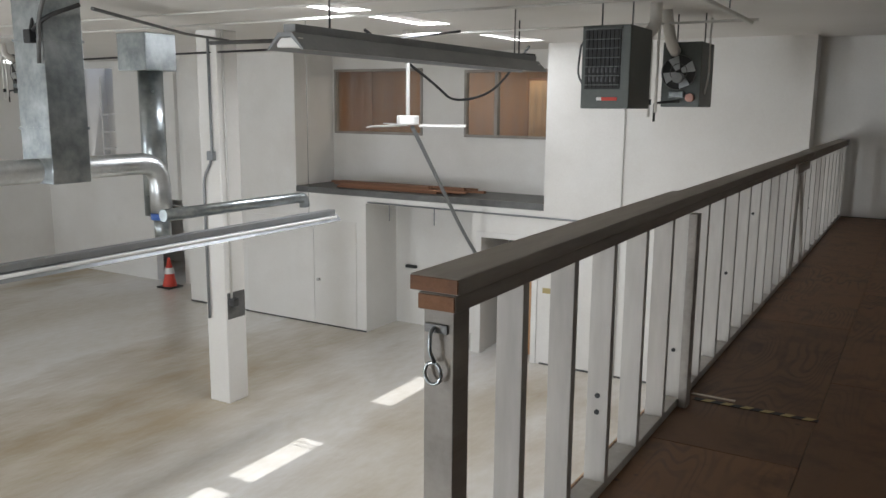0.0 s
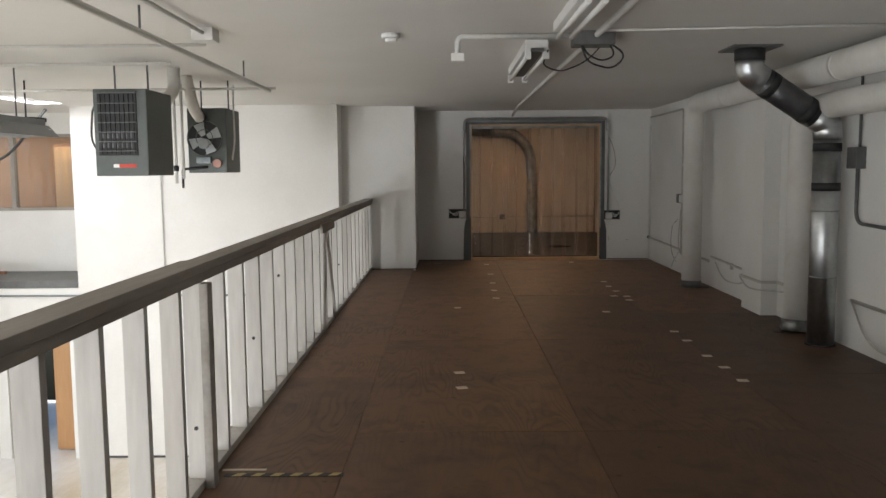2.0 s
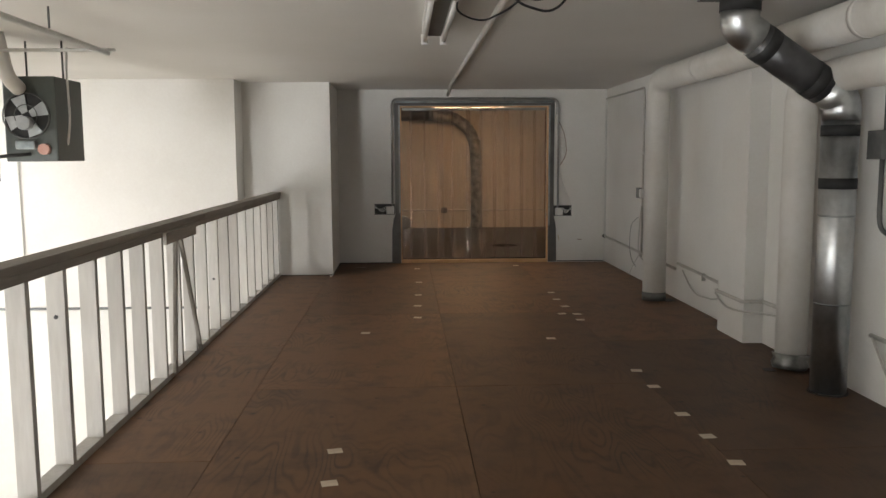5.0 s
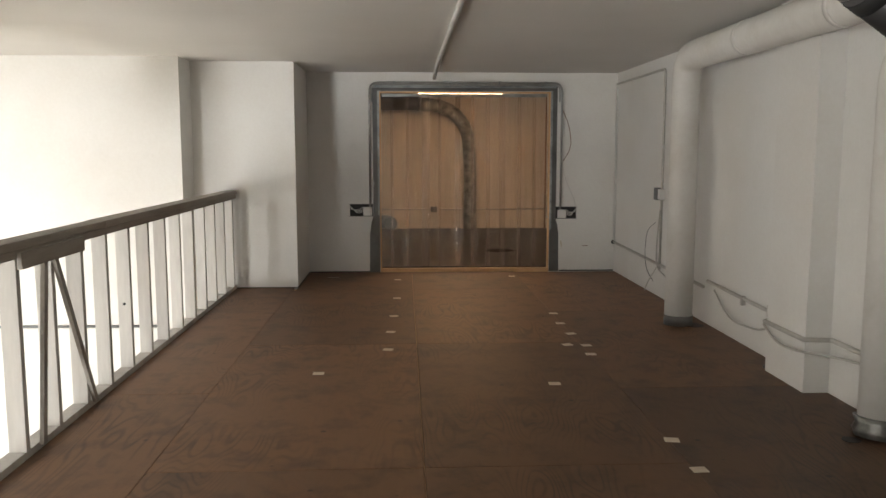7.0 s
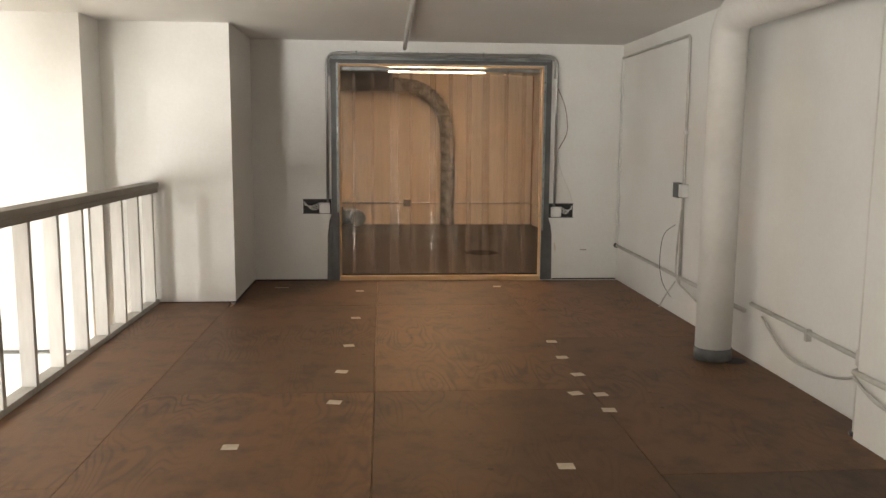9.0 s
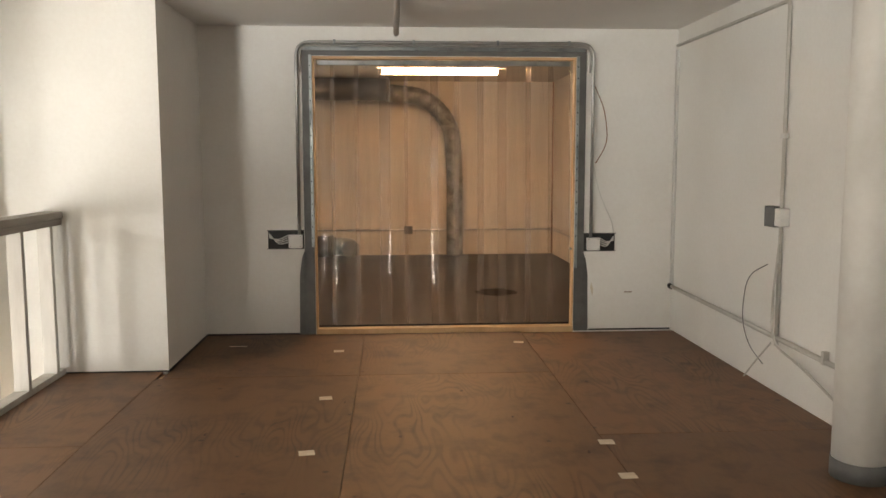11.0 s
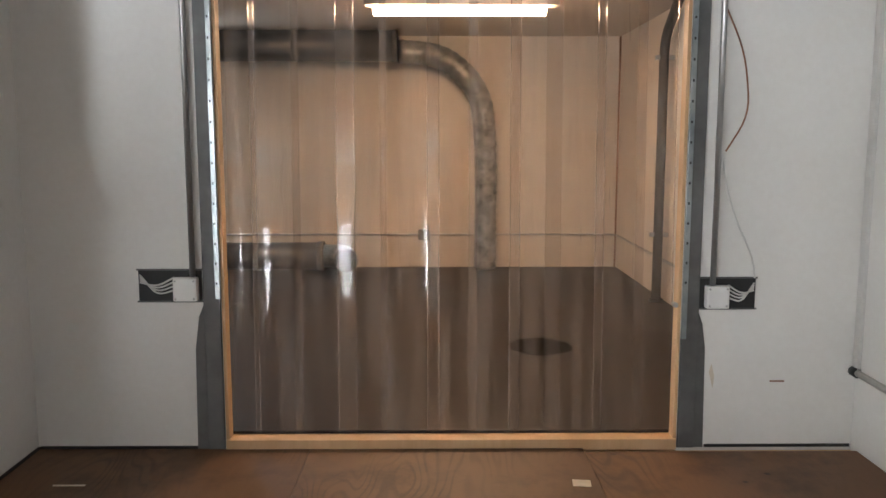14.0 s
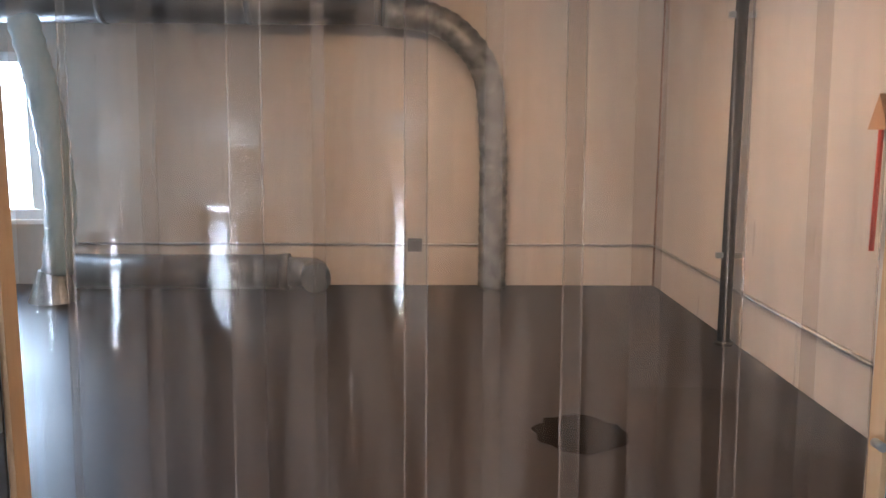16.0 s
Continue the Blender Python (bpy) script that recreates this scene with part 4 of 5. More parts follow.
part("pipe", tube([(1.36, 6.45, 2.55), (3.7, 6.3, 2.55)], 0.009, 0, 8), CONDUIT, c)
part("box", boxes((1.2, 1.5, 6.55, 6.75, 2.47, 2.57), bevel=0.008), GREY_STEEL, c, "open junction boxes")
part("box", boxes((1.3, 1.42, 6.8, 6.95, 2.49, 2.57), bevel=0.008), WHITE_METAL, c)
for z0, dx in ((2.3, 0.1), (2.36, 0.02)):
    part("wire_loop", tube([(1.25, 6.6, 2.5), (1.3, 6.62, z0 + 0.05), (1.4 + dx, 6.66, z0), (1.5 + dx, 6.64, 2.4), (1.45, 6.6, 2.5)], 0.007, 0.15, 6), BLACK, c, "loose black wire loop")
part("wire_loop", tube([(1.05, 6.9, 2.48), (1.04, 7.2, 2.4), (1.2, 7.3, 2.36), (1.36, 7.0, 2.4), (1.42, 6.7, 2.48)], 0.006, 0.2, 6), BLACK, c, "loose black wire loop")
s = thing("smoke_detector", (-0.14, 6.63, 2.57), "small round white smoke detector on the ceiling", "detector")
part("base", tube([(-0.14, 6.63, 2.535), (-0.14, 6.63, 2.57)], 0.07, sides=20), WHITE_METAL, s)
part("head", tube([(-0.14, 6.63, 2.51), (-0.14, 6.63, 2.536)], 0.045, sides=20), WHITE_METAL, s)
c = thing("hall_conduit", (-1.57, 6, 2.43), "long dark conduits hung under the hall ceiling", "conduit")
part("pipe", tube([(-1.574, 9.05, 2.4), (-1.574, -1, 2.43)], 0.022, 0, 8), CONDUIT, c)
part("pipe", tube([(-1.42, 6.3, 2.53), (-1.42, -1, 2.53)], 0.014, 0, 8), CONDUIT, c)
part("box", boxes((-1.5, -1.35, 6.25, 6.42, 2.48, 2.57), bevel=0.006), CONDUIT, c)
part("pipe", tube([(-1.5, 9.0, 2.42), (-8, 9.4, 2.45)], 0.014, 0, 8), CONDUIT, c)
part("pipe", tube([(-1.5, 6.6, 2.5), (-14, 6.6, 2.5)], 0.012, 0, 8), CONDUIT, c)
part("pipe", tube([(-2.0, 7.3, 2.46), (-14, 7.3, 2.46)], 0.014, 0, 8), CONDUIT, c)
for y in (8.0, 5.5, 3.0):
    part("hanger", tube([(-1.574, y, 2.43), (-1.574, y, 2.57)], 0.008, sides=6), GREY_STEEL, c)

# ---------------------------------------------------------------- unit heaters
h = thing("unit_heater", (-2.6, 7.7, 1.54), "grey-green gas unit heater with louvred grille", "heater")
part("body", boxes((-2.83, -2.36, 7.7, 8.35, 1.54, 2.3), bevel=0.012), HEATER_GREEN, h)
part("grille_opening", boxes((-2.79, -2.45, 7.69, 7.705, 1.72, 2.26)), BLACK, h, "black grille opening")
for k in range(6):
    z = 1.755 + 0.083 * k
    part("louvre", boxes((-2.79, -2.45, 7.66, 7.69, z, z + 0.009), bevel=0.003), HEATER_GREEN, h)
for k in range(8):
    x = -2.765 + 0.041 * k
    part("fin", boxes((x, x + 0.006, 7.68, 7.692, 1.73, 2.25)), BLACK, h)
for k in range(7):
    x = -2.755 + 0.041 * k
    for z in (1.775, 1.858):
        part("baffle", boxes((x, x + 0.016, 7.684, 7.69, z + 0.012, z + 0.055)), DARK_STEEL, h)
part("hood_edge", boxes((-2.8, -2.44, 7.655, 7.7, 2.26, 2.275), bevel=0.003), HEATER_GREEN, h)
part("badge", boxes((-2.62, -2.47, 7.692, 7.7, 1.615, 1.645)), RED, h, "plain red badge")
part("badge", boxes((-2.67, -2.62, 7.692, 7.7, 1.615, 1.645)), WHITE_METAL, h, "plain white badge")
for x in (-2.75, -2.45):
    part("hanger", tube([(x, 8.0, 2.3), (x, 8.0, 2.57)], 0.009, sides=6), GREY_STEEL, h)
part("flue", tube([(-2.45, 8.3, 2.2), (-2.38, 8.5, 2.35), (-2.38, 8.5, 2.57)], 0.06, 0.08, 14), PIPE_WRAP, h, "white flue pipe")
part("cable", tube([(-2.84, 7.9, 1.7), (-2.93, 7.85, 1.85), (-2.9, 7.85, 2.15), (-2.84, 7.9, 2.2)], 0.01, 0.1, 8), GREY_STEEL, h)
h2 = thing("unit_heater", (-2.3, 9.3, 1.56), "grey-green unit heater showing its rear fan", "heater")
part("body", boxes((-2.52, -2.1, 9.3, 9.85, 1.56, 2.25), bevel=0.012), HEATER_GREEN, h2)
part("fan_opening", tube([(-2.33, 9.296, 1.93), (-2.33, 9.305, 1.93)], 0.185, sides=24), BLACK, h2, "round black fan opening")
for k in range(4):
    a = k * math.pi / 2 + 0.4
    u = Vector((math.cos(a), 0, math.sin(a)))
    v = Vector((-math.sin(a), 0, math.cos(a)))
    c = Vector((-2.33, 9.285, 1.93))
    bm = bmesh.new()
    pts = [c + u * 0.03 - v * 0.02, c + u * 0.165 - v * 0.06, c + u * 0.17 + v * 0.06, c + u * 0.03 + v * 0.03]
    front = [bm.verts.new(q) for q in pts]
    back = [bm.verts.new(q + Vector((0, 0.006, 0))) for q in pts]
    bm.faces.new(front), bm.faces.new(back[::-1])
    for i in range(4):
        bm.faces.new((front[i], back[i], back[(i + 1) % 4], front[(i + 1) % 4]))
    part("fan_blade", bm, SHINY, h2)
part("guard", tube([(-2.33 + 0.185 * math.cos(2 * math.pi * i / 24), 9.27, 1.93 + 0.185 * math.sin(2 * math.pi * i / 24)) for i in range(25)], 0.006, sides=6), GREY_STEEL, h2)
part("guard", tube([(-2.33 + 0.09 * math.cos(2 * math.pi * i / 24), 9.265, 1.93 + 0.09 * math.sin(2 * math.pi * i / 24)) for i in range(25)], 0.004, sides=6), GREY_STEEL, h2)
part("motor", tube([(-2.33, 9.2, 1.87), (-2.33, 9.29, 1.87)], 0.055, sides=18), SHINY, h2, "shiny motor housing")
part("gas_valve", boxes((-2.42, -2.26, 9.24, 9.3, 1.66, 1.73), bevel=0.012), GALVANISED, h2)
part("knob", tube([(-2.2, 9.25, 1.66), (-2.2, 9.3, 1.66)], 0.045, sides=18), FADED, h2, "faded red round cap")
part("flue", tube([(-2.38, 9.28, 2.15), (-2.38, 9.1, 2.22), (-2.45, 9.1, 2.57)], 0.06, 0.1, 14), PIPE_WRAP, h2, "white flue pipe")
part("gas_pipe", tube([(-2.62, 9.2, 2.45), (-2.62, 9.2, 1.45)], 0.016, 0, 8), CONDUIT, h2)
part("gas_pipe", tube([(-2.55, 9.22, 2.5), (-2.55, 9.22, 1.5)], 0.016, 0, 8), CONDUIT, h2)
part("pipe_union", tube([(-2.62, 9.2, 1.58), (-2.62, 9.2, 1.64)], 0.026, sides=10), BLACK, h2)
part("gas_pipe", tube([(-2.3, 9.25, 1.62), (-2.57, 9.25, 1.6), (-2.57, 9.25, 1.4)], 0.014, 0.02, 8), BLACK, h2)
for x in (-2.45, -2.15):
    part("hanger", tube([(x, 9.6, 2.25), (x, 9.6, 2.57)], 0.009, sides=6), GREY_STEEL, h2)
part("cable", tube([(-2.1, 9.5, 1.7), (-2.05, 9.45, 1.9), (-2.06, 9.45, 2.3), (-2.05, 9.45, 2.5)], 0.01, 0.1, 8), CONDUIT, h2)
moved(h2, -14.1, 9.2, 1.7)

# ---------------------------------------------------------------- hall: column, lamps, fan, ducts
col = thing("column", (-8.8, 8.85, LOW), "square white concrete column with scuffed edges", "column")
part("shaft", boxes((-9.0, -8.6, 8.65, 9.05, LOW, TOP), bevel=0.02), WALL, col)
part("scuff", boxes((-8.601, -8.596, 8.68, 9.03, -1.6, -1.2)), GREY_STEEL, col, "grey scuffed patch")
part("conduit", tube([(-8.74, 8.63, TOP - 0.1), (-8.74, 8.63, 0.75), (-8.92, 8.62, 0.5), (-8.92, 8.62, -1.6)], 0.02, 0.15, 8), GREY_ENAMEL, col)
part("box", boxes((-8.8, -8.68, 8.58, 8.65, 0.75, 0.88), bevel=0.008), GREY_ENAMEL, col)
part("conduit", tube([(-8.58, 8.75, TOP), (-8.58, 8.75, -1.3)], 0.018, 0, 8), CONDUIT, col)
part("valve", boxes((-8.6, -8.5, 8.7, 8.82, -1.4, -1.28), bevel=0.02), DARK_STEEL, col)


def long_lamp(x, y0, y1, z, label, k=1.0):
    """A hung two-tube strip fixture with a trough reflector."""
    b = thing("hanging_lamp", (x, (y0 + y1) / 2, z), label, "light", "hung strip lamps")
    part("reflector", prism([(x + k * u, z + k * v) for u, v in ((-0.17, 0), (-0.06, 0.12), (0.06, 0.12), (0.17, 0), (0.15, 0), (0.05, 0.09), (-0.05, 0.09), (-0.15, 0))], "y", y0, y1), GREY_ENAMEL, b)
    part("ballast_box", boxes((x - 0.055, x + 0.055, y0 + 0.05, y1 - 0.05, z + k * 0.12, z + k * 0.12 + 0.06), bevel=0.006), GREY_ENAMEL, b)
    for yy in (y0 + 0.03, y1 - 0.08):
        part("socket", boxes((x - k * 0.1, x + k * 0.1, yy, yy + 0.05, z + 0.02, z + k * 0.085), bevel=0.006), WHITE_METAL, b)
    for dx in (-0.07, 0.07):
        part("tube", tube([(x + dx, y0 + 0.06, z + 0.045), (x + dx, y1 - 0.06, z + 0.045)], 0.019, sides=10), WHITE_METAL, b)
    for yy in (y0 + 0.5, y1 - 0.5):
        part("chain", tube([(x, yy, z + 0.12 * k + 0.05), (x, yy, TOP)], 0.008 if k == 1 else 0.003, sides=6), GREY_STEEL, b)
    return b


long_lamp(-3.85, 4.7, 8.85, 1.93, "long grey trough strip lamp hung on chains, unlit")
long_lamp(-6.4, 3.3, 8.45, 0.1, "long grey trough strip lamp hung low, unlit", 0.65)
dish = thing("black_dish", (-4.3, 9.3, 2.0), "flat black round shade above the strip lamp", "shade")
part("shade", tube([(-4.3, 9.4, 2.13), (-4.3, 9.4, 2.17)], 0.2, sides=20), BLACK, dish)
part("stem", tube([(-4.3, 9.4, 2.17), (-4.3, 9.4, TOP)], 0.01, sides=8), BLACK, dish)
fan = thing("ceiling_fan", (-6.29, 10.0, TOP), "white three-blade ceiling fan on a long rod", "fan")
part("rod", tube([(-6.29, 10, 1.4), (-6.29, 10, TOP)], 0.028, sides=10), WHITE_METAL, fan)
part("canopy", tube([(-6.29, 10, TOP - 0.12), (-6.29, 10, TOP)], 0.08, sides=16), WHITE_METAL, fan)
part("motor", tube([(-6.29, 10, 1.28), (-6.29, 10, 1.31), (-6.29, 10, 1.38), (-6.29, 10, 1.41)], 0.16, sides=20), WHITE_METAL, fan)
for k in range(3):
    a = radians(145 + 120 * k)
    m = Matrix.Translation((-6.29, 10, 1.27)) @ Matrix.Rotation(a, 4, "Z") @ Matrix.Rotation(radians(10), 4, "X")
    bm = boxes((0.16, 0.82, -0.075, 0.075, -0.006, 0.006), bevel=0.005)
    bmesh.ops.transform(bm, matrix=m, verts=bm.verts)
    part("blade", bm, WHITE_METAL, fan)
solid("power_cable", tube([(-6.25, 10.05, 1.25), (-6.45, 11.2, 0.3), (-6.55, 12.0, -0.45), (-6.5, 12.6, -1.1), (-6.4, 12.8, -1.15)], 0.03, 0.5, 8), GREY_ENAMEL, (-6.4, 12.8, -1.15), "thick grey cord hanging from the ceiling fan", "cord")
solid("power_cable", tube([(-6.3, 9.0, 2.5), (-6.5, 11.0, 1.9), (-6.7, 12.0, 1.6), (-6.3, 12.6, 1.75), (-5.6, 12.5, 2.5)], 0.02, 0.6, 8), BLACK, (-5.6, 12.5, 2.5), "black cable drooping under the hall ceiling", "cord")

# conduits and cables near the duct drop
hp = thing("hall_ceiling_pipes", (-7.5, 6.0, 2.4), "dark conduits and fittings hung under the hall ceiling", "conduit")
part("pipe", tube([(-6.3, 5.0, 2.36), (-7.6, 7.2, 2.36), (-8.3, 8.6, 2.4)], 0.016, 0.1, 8), GREY_STEEL, hp)
part("pipe", tube([(-6.9, 4.9, 2.46), (-11.5, 8.0, 2.46)], 0.02, 0, 8), GREY_STEEL, hp)
part("pipe", tube([(-8.55, 8.5, 2.37), (-7.2, 8.6, 2.37)], 0.028, 0, 8), GREY_STEEL, hp)
part("cable", tube([(-7.0, 4.9, 2.3), (-7.0, 4.86, 2.16), (-6.8, 4.87, 2.3), (-6.6, 5.1, 2.42)], 0.02, 0.12, 8), BLACK, hp, "thick black cord")
part("plug", boxes((-7.05, -6.95, 4.82, 4.888, 2.08, 2.2), bevel=0.01), BLACK, hp, "black plug box")
for x, y in ((-7.4, 5.24), (-9.0, 6.31), (-10.4, 7.26)):
    part("hanger", tube([(x, y, 2.46), (x, y, TOP)], 0.008, sides=6), GREY_STEEL, hp)

# sheet-metal duct drop, round ducts
rd = thing("sheet_metal_duct", (-7.08, 5.09, 0.8), "galvanised rectangular sheet-metal duct hung from the ceiling", "duct")
part("shaft", boxes((-7.31, -6.86, 4.89, 5.29, 0.8, TOP), bevel=0.01), GALVANISED, rd)
for z in (1.3, 2.1):
    part("seam", boxes((-7.32, -6.85, 4.88, 5.3, z, z + 0.025)), GALVANISED, rd)
part("round_run", tube([(-7.1, 2.0, 0.92), (-7.1, 6.3, 0.92), (-7.1, 6.31, 0.3)], 0.115, 0.25, 18), SHINY, rd, "bright round duct run")
part("tape_band", tube([(-7.1, 6.31, 0.3), (-7.1, 6.31, 0.37)], 0.12, sides=18), BLUE, rd, "blue tape band")
part("drop", tube([(-7.1, 6.31, 0.1), (-7.1, 6.31, 0.3)], 0.09, sides=16), GALVANISED, rd)
part("strut", tube([(-6.9, 4.86, 1.9), (-6.86, 4.86, 2.3), (-6.7, 4.86, TOP)], 0.02, 0.1, 8), GREY_STEEL, rd)
rd = thing("round_duct", (-7.35, 6.45, 0.24), "galvanised round duct dropping from a ceiling boot", "duct")
part("pipe", tube([(-7.4, 6.5, 0.3), (-7.4, 6.5, 1.95)], 0.135, sides=20), GALVANISED, rd)
part("boot", boxes((-7.65, -7.2, 6.28, 6.7, 1.9, 2.3), bevel=0.01), GALVANISED, rd)
part("branch", tube([(-6.6, 5.9, 0.42), (-6.55, 8.03, 0.42), (-6.55, 8.05, 0.3)], 0.065, 0.1, 12), GALVANISED, rd)
part("bracket", boxes((-7.4, -6.6, 6.4, 6.48, 0.36, 0.44), bevel=0.008), GREY_STEEL, rd)

# things along the north wall of the hall
d1 = thing("door_1", (-9.9, NORTH, LOW), "flush white painted door in the hall wall", "door", kind="structure")
part("leaf", boxes((-10.43, -9.4, NORTH - 0.02, NORTH - 0.002, LOW + 0.03, -0.72), bevel=0.004), WALL, d1)
part("knob", tube([(-10.33, NORTH - 0.02, -1.95), (-10.33, NORTH - 0.08, -1.95)], 0.03, sides=12), BARE_CONDUIT, d1)
d1 = thing("door_2", (-11.4, NORTH, LOW), "wide flush white panel in the hall wall", "door", kind="structure")
part("leaf", boxes((-12.3, -10.47, NORTH - 0.02, NORTH - 0.002, LOW + 0.03, -0.72), bevel=0.004), WALL, d1)
d3 = thing("door_3", (-6.1, NORTH, LOW), "open orange wooden door in a white frame", "door", kind="structure")
part("frame", boxes((-6.72, -6.62, NORTH - 0.03, NORTH - 0.002, LOW, -0.65), (-5.62, -5.52, NORTH - 0.03, NORTH - 0.002, LOW, -0.65), (-6.62, -5.62, NORTH - 0.03, NORTH - 0.002, -0.75, -0.65), bevel=0.004), WHITE_METAL, d3)
part("leaf", boxes((-6.07, -5.62, 13.26, 13.31, LOW + 0.02, -0.78), bevel=0.004), ORANGE_WOOD, d3, "orange varnished leaf")
solid("yellow_notice", boxes((-5.42, -5.27, NORTH - 0.012, NORTH, -1.62, -1.53)), YELLOW, (-5.35, NORTH, -1.62), "small yellow notice on the white wall", "notice")
c = thing("wall_pipe", (-6, NORTH, -0.33), "thin grey pipe running along the hall wall", "pipe")
part("pipe", tube([(-9.1, NORTH - 0.03, -0.3), (-1.6, NORTH - 0.03, -0.33)], 0.016, 0, 8), GREY_ENAMEL, c)
for x in (-8.6, -7.6):
    part("hanger", tube([(x, NORTH - 0.03, -0.3), (x, NORTH - 0.03, -0.62)], 0.012, 0, 8), GREY_ENAMEL, c)
c = thing("wall_riser", (-4.1, NORTH, 0), "slim painted conduit rising on the hall wall", "conduit")
part("pipe", tube([(-4.1, NORTH - 0.02, LOW), (-4.1, NORTH - 0.02, 1.6)], 0.012, 0, 8), CONDUIT, c)
solid("recess_latch", boxes((-8.9, -8.65, 13.9, 13.97, -1.72, -1.66), bevel=0.01), BLACK, (-8.8, 13.95, -1.7), "black bar latch in the wall recess", "latch")
baseline = structure("baseboard", boxes((-5.45, -1.4, NORTH - 0.012, NORTH - 0.001, LOW, LOW + 0.03), (-14.1, -9.17, NORTH - 0.012, NORTH - 0.001, LOW, LOW + 0.03)), DARK_STEEL, "thin dark base joint along the hall wall", "baseboard")
rng = random.Random(7)
for k in range(14):
    x0, yy = -9.9 + rng.uniform(-0.4, 0.4), 13.15 + 0.11 * (k % 6)
    z = -0.08 + 0.045 * (k // 6)
    solid("board", boxes((x0, x0 + rng.uniform(2.2, 3.0), yy, yy + 0.1, z, z + 0.042), bevel=0.004), BROWN_WOOD, (x0, yy, z), "brown loose board stacked on the niche floor", "board", "boards in the niche")
for name, x0, x1, z1, mid in (("window_1", -10.85, -8.65, 2.27, None), ("window_2", -7.7, -5.3, 2.22, -7.05)):
    w = thing(name, ((x0 + x1) / 2, 14.2, 0.95), "interior office window showing orange wood behind", "window", kind="structure")
    part("window_frame", boxes((x0, x0 + 0.05, 14.13, 14.24, 0.95, z1), (x1 - 0.05, x1, 14.13, 14.24, 0.95, z1), (x0 + 0.05, x1 - 0.05, 14.13, 14.24, z1 - 0.05, z1), (x0 + 0.05, x1 - 0.05, 14.12, 14.24, 0.95, 1.0),
         *([(mid, mid + 0.07, 14.13, 14.24, 1.0, z1 - 0.05)] if mid else [])), CAP_WOOD, w)
    part("pane", boxes((x0 + 0.05, x1 - 0.05, 14.19, 14.195, 1.0, z1 - 0.05)), OFFICE_GLASS, w).visible_shadow = False
shelf = thing("office_cabinet", (-6.2, 15.6, -0.2), "pale wooden cabinet seen through the office window", "cabinet")
part("body", boxes((-7.0, -5.4, 15.5, 16.0, -0.2, 2.1), bevel=0.01), BROWN_WOOD, shelf)
part("door", boxes((-6.95, -6.25, 15.47, 15.498, 0.0, 2.05), bevel=0.006), RAW_WOOD, shelf)
part("door", boxes((-6.2, -5.45, 15.47, 15.498, 0.0, 2.05), bevel=0.006), RAW_WOOD, shelf)
t = thing("office_lamp", (-9.8, 15.6, 2.5), "lit fluorescent tube under the office ceiling", "light")
part("tube", tube([(-10.6, 15.3, 2.45), (-9.0, 15.3, 2.45)], 0.03, sides=10), COOL_TUBE, t)
part("housing", boxes((-10.65, -8.95, 15.24, 15.36, 2.49, 2.57), bevel=0.006), WHITE_METAL, t)
cone = thing("traffic_cone", (-15.6, 13.6, LOW), "orange-red traffic cone on the hall floor", "cone")
bm = bmesh.new()
bmesh.ops.create_cone(bm, cap_ends=True, segments=18, radius1=0.17, radius2=0.03, depth=0.7, matrix=Matrix.Translation((-15.6, 13.6, LOW + 0.39)))
part("body", bm, RED, cone)
part("base", boxes((-15.82, -15.38, 13.38, 13.82, LOW, LOW + 0.04), bevel=0.01), BLACK, cone)
bm = bmesh.new()
bmesh.ops.create_cone(bm, cap_ends=False, segments=18, radius1=0.128, radius2=0.098, depth=0.15, matrix=Matrix.Translation((-15.6, 13.6, LOW + 0.42)))
part("stripe", bm, WHITE_METAL, cone, "white reflective stripe")
sh = thing("storage_rack", (-18.4, 15, -0.1), "white storage rack in the dark upper opening", "rack")
for z in (0.3, 0.75, 1.2):
    part("shelf", boxes((-19.0, -17.7, 14.5, 15.0, z, z + 0.05), bevel=0.005), WHITE_METAL, sh)
for x in (-19.0, -17.75):
    part("upright", boxes((x, x + 0.05, 14.5, 14.55, -0.1, 2.2), bevel=0.004), WHITE_METAL, sh)
t = thing("far_lamp", (-16.8, 9, 2.4), "lit fluorescent tube lamp far down the hall", "light", "far strip lamps")
part("tube", tube([(-17.8, 11.2, 2.42), (-17.8, 12.6, 2.42)], 0.035, sides=8), COOL_TUBE, t)
part("housing", boxes((-17.87, -17.73, 11.1, 12.7, 2.46, TOP), bevel=0.008), WHITE_METAL, t)
solid("wall_cable_run", tube([(-14.2, 9.2, 2.3), (-11.5, 8.5, 2.2), (-9.0, 8.6, 2.25), (-7.0, 9.0, 2.3), (-5.0, 9.2, 2.45)], 0.015, 0.5, 6), BLACK, (-14.2, 9.2, 2.3), "black cable strung under the hall ceiling", "cable")

structure("baseboard_gap", boxes((-0.249, -0.24, 13.39, 14.57, 0.001, 0.014), (-0.24, 0.53, 14.57, 14.579, 0.001, 0.014), (3.02, 3.74, 14.57, 14.579, 0.001, 0.014), (-0.95, -0.25, 13.381, 13.389, 0.001, 0.01)),
          BLACK, "thin black gap between floor and wall", "baseboard")
solid("floor_scrap", boxes((0.02, 0.16, 14.14, 14.15, 0.0005, 0.004)), LABEL_PAPER, (0.02, 14.14, 0), "pale sliver of paper on the plywood floor", "scrap")
solid("wall_chip", prism([(3.04, 0.42), (3.055, 0.36), (3.05, 0.3), (3.03, 0.38)], "y", 14.574, 14.579), LABEL_PAPER, (3.04, 14.58, 0.3), "torn white paper chip on the wall", "scrap")
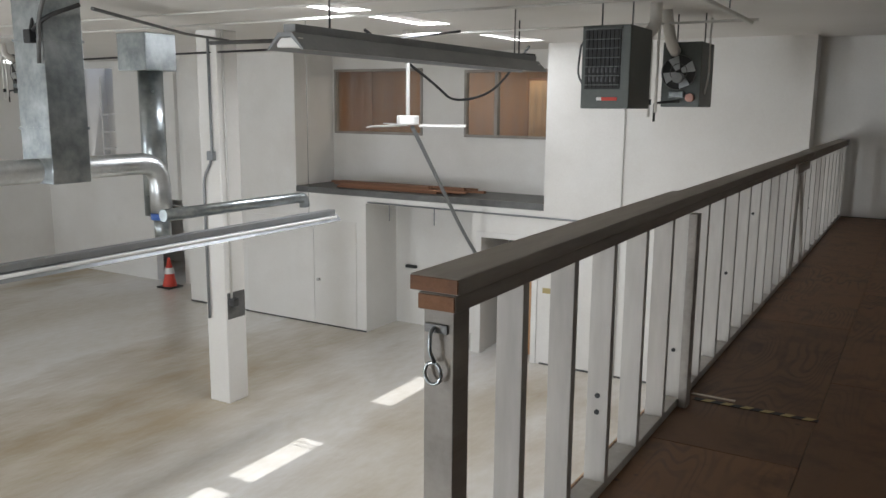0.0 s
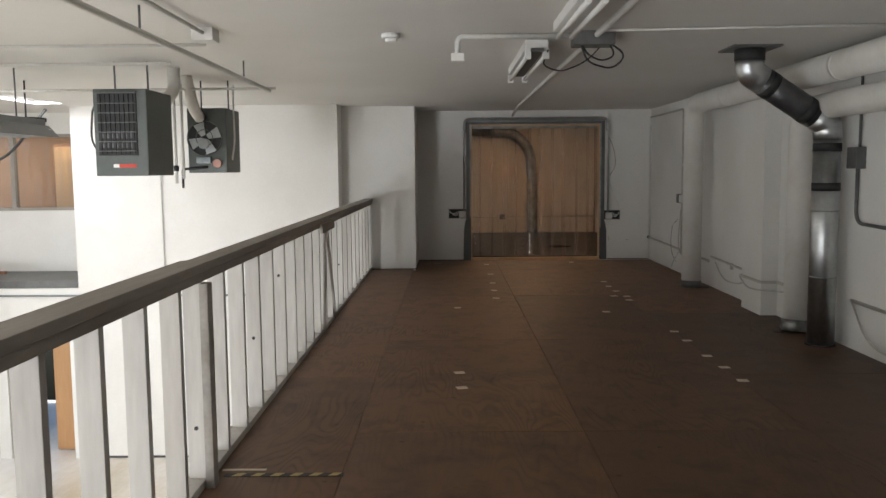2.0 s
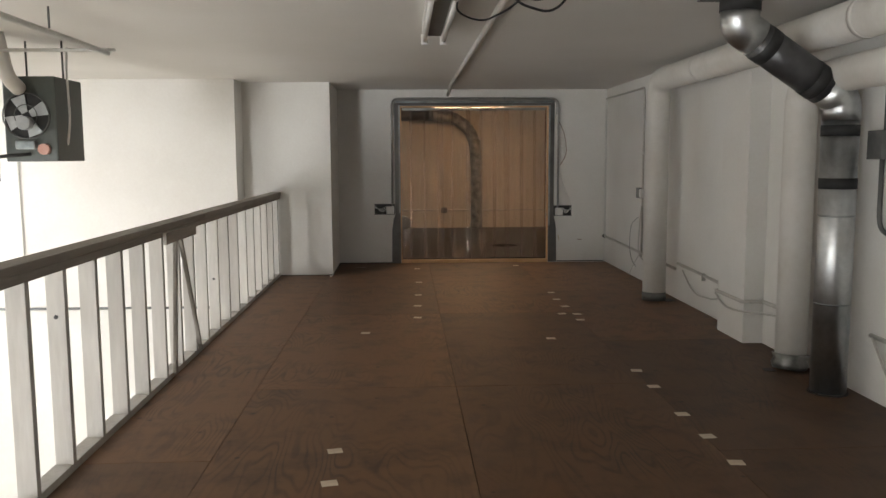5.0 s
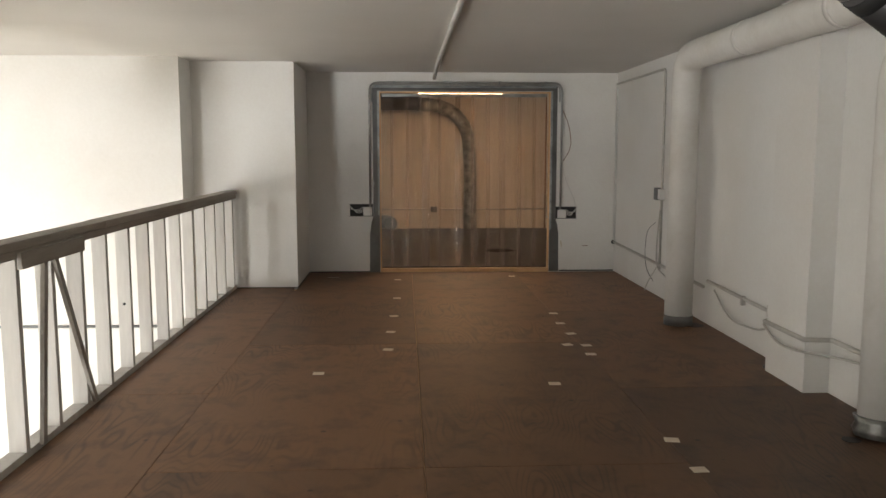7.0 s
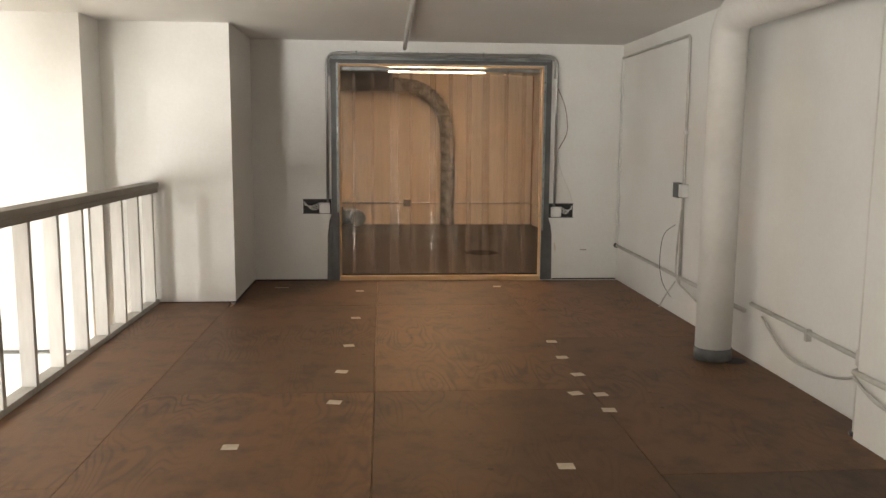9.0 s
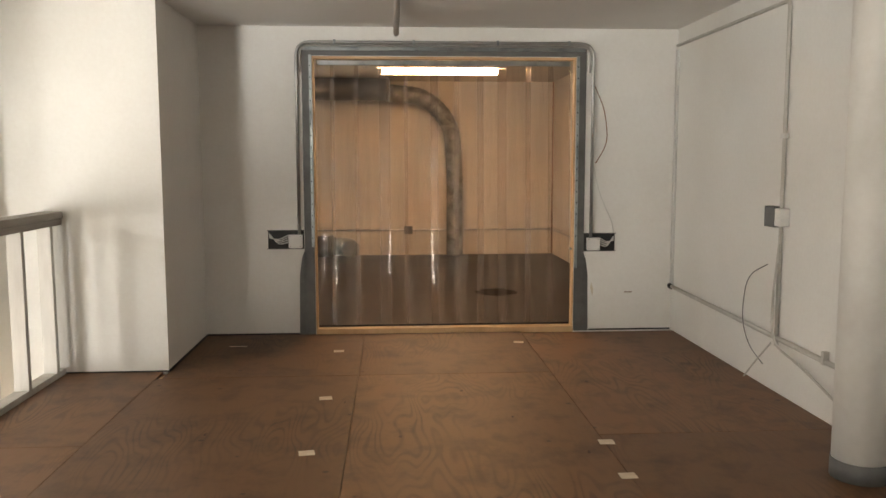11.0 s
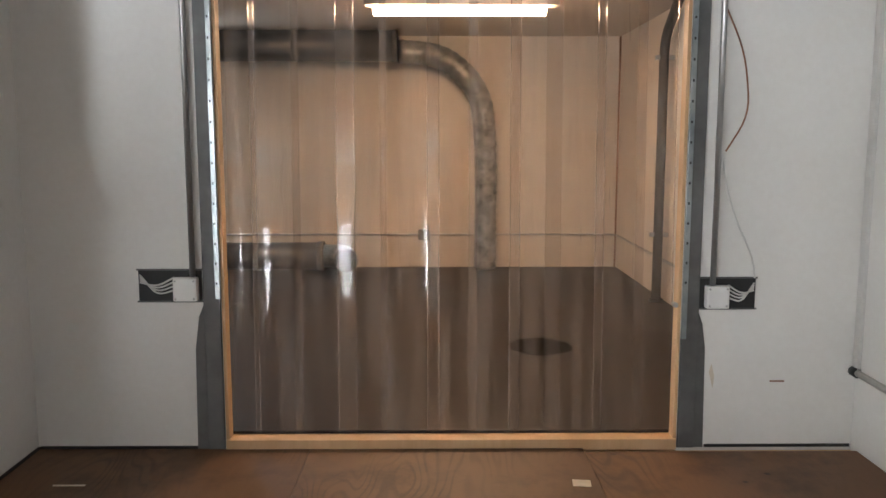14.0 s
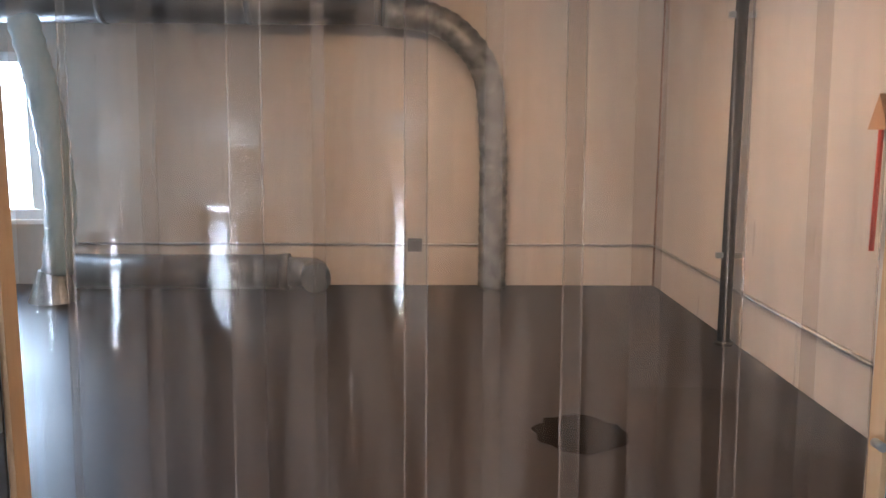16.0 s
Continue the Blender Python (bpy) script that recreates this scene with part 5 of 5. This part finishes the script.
solid("wall_mark", boxes((3.33, 3.4, 14.575, 14.579, 0.33, 0.337)), BROWN_WOOD, (3.33, 14.58, 0.33), "small brown scratch on the white wall", "mark")
for x, y in ((1.02, 12.55), (1.06, 12.3), (1.1, 13.28), (2.0, 12.2), (1.75, 12.75), (2.3, 11.6), (1.35, 11.9), (2.6, 12.9), (0.3, 12.0)):
    w = rng.uniform(0.008, 0.016)
    l = rng.uniform(0.02, 0.05)
    solid("floor_stain", prism([(x, y), (x + w, y + l * 0.2), (x + w * 1.2, y + l), (x + w * 0.3, y + l * 1.2), (x - w * 0.5, y + l * 0.5)], "z", 0.0004, 0.0012), DARK_STAIN, (x, y, 0), "small dark red-brown stain on the plywood floor", "stain", "stains on the floor")

# ---------------------------------------------------------------- plywood sheets of the mezzanine floor
COLUMNS = [(-1.08, -0.29, 1.32), (-0.29, 1.08, 0.0), (1.08, 2.42, 0.0), (2.42, 3.75, 1.32)]
for x0, x1, off in COLUMNS:
    shared = {}
    y1 = 13.2 + off - (2.64 if off else 0) + 2.64 * 1
    while y1 > -2.2:
        lo, hi = max(-2.2, y1 - 2.64), min(y1, 14.58 if x0 > -0.5 else 13.39)
        w = [x0 + 0.0015, x1 - 0.0015]
        if hi - lo > 0.05:
            spans = [(lo, hi, w[0], w[1])]
            if x0 == -0.29 and hi > 13.39:
                spans = [(lo, hi, -0.25, w[1])]
            for a, b, u0, u1 in spans:
                key = (round(b - a, 3), round(u1 - u0, 3), x0 > 1 and (a + b) / 2 < 9.6)
                if key not in shared:
                    bm = boxes((0, u1 - u0, 0, b - a - 0.004, -0.02, 0), bevel=0.0015)
                    for v in bm.verts:
                        v.co *= K
                    shared[key] = bpy.data.meshes.new("plywood_sheet")
                    bm.to_mesh(shared[key])
                    bm.free()
                    shared[key].materials.append(DARKER_PLYWOOD if key[2] else PLYWOOD)
                sheet = new("plywood_sheet", shared[key])
                sheet.parent = deck
                sheet.location = (K * u0, K * (a + 0.002), 0)
        y1 -= 2.64
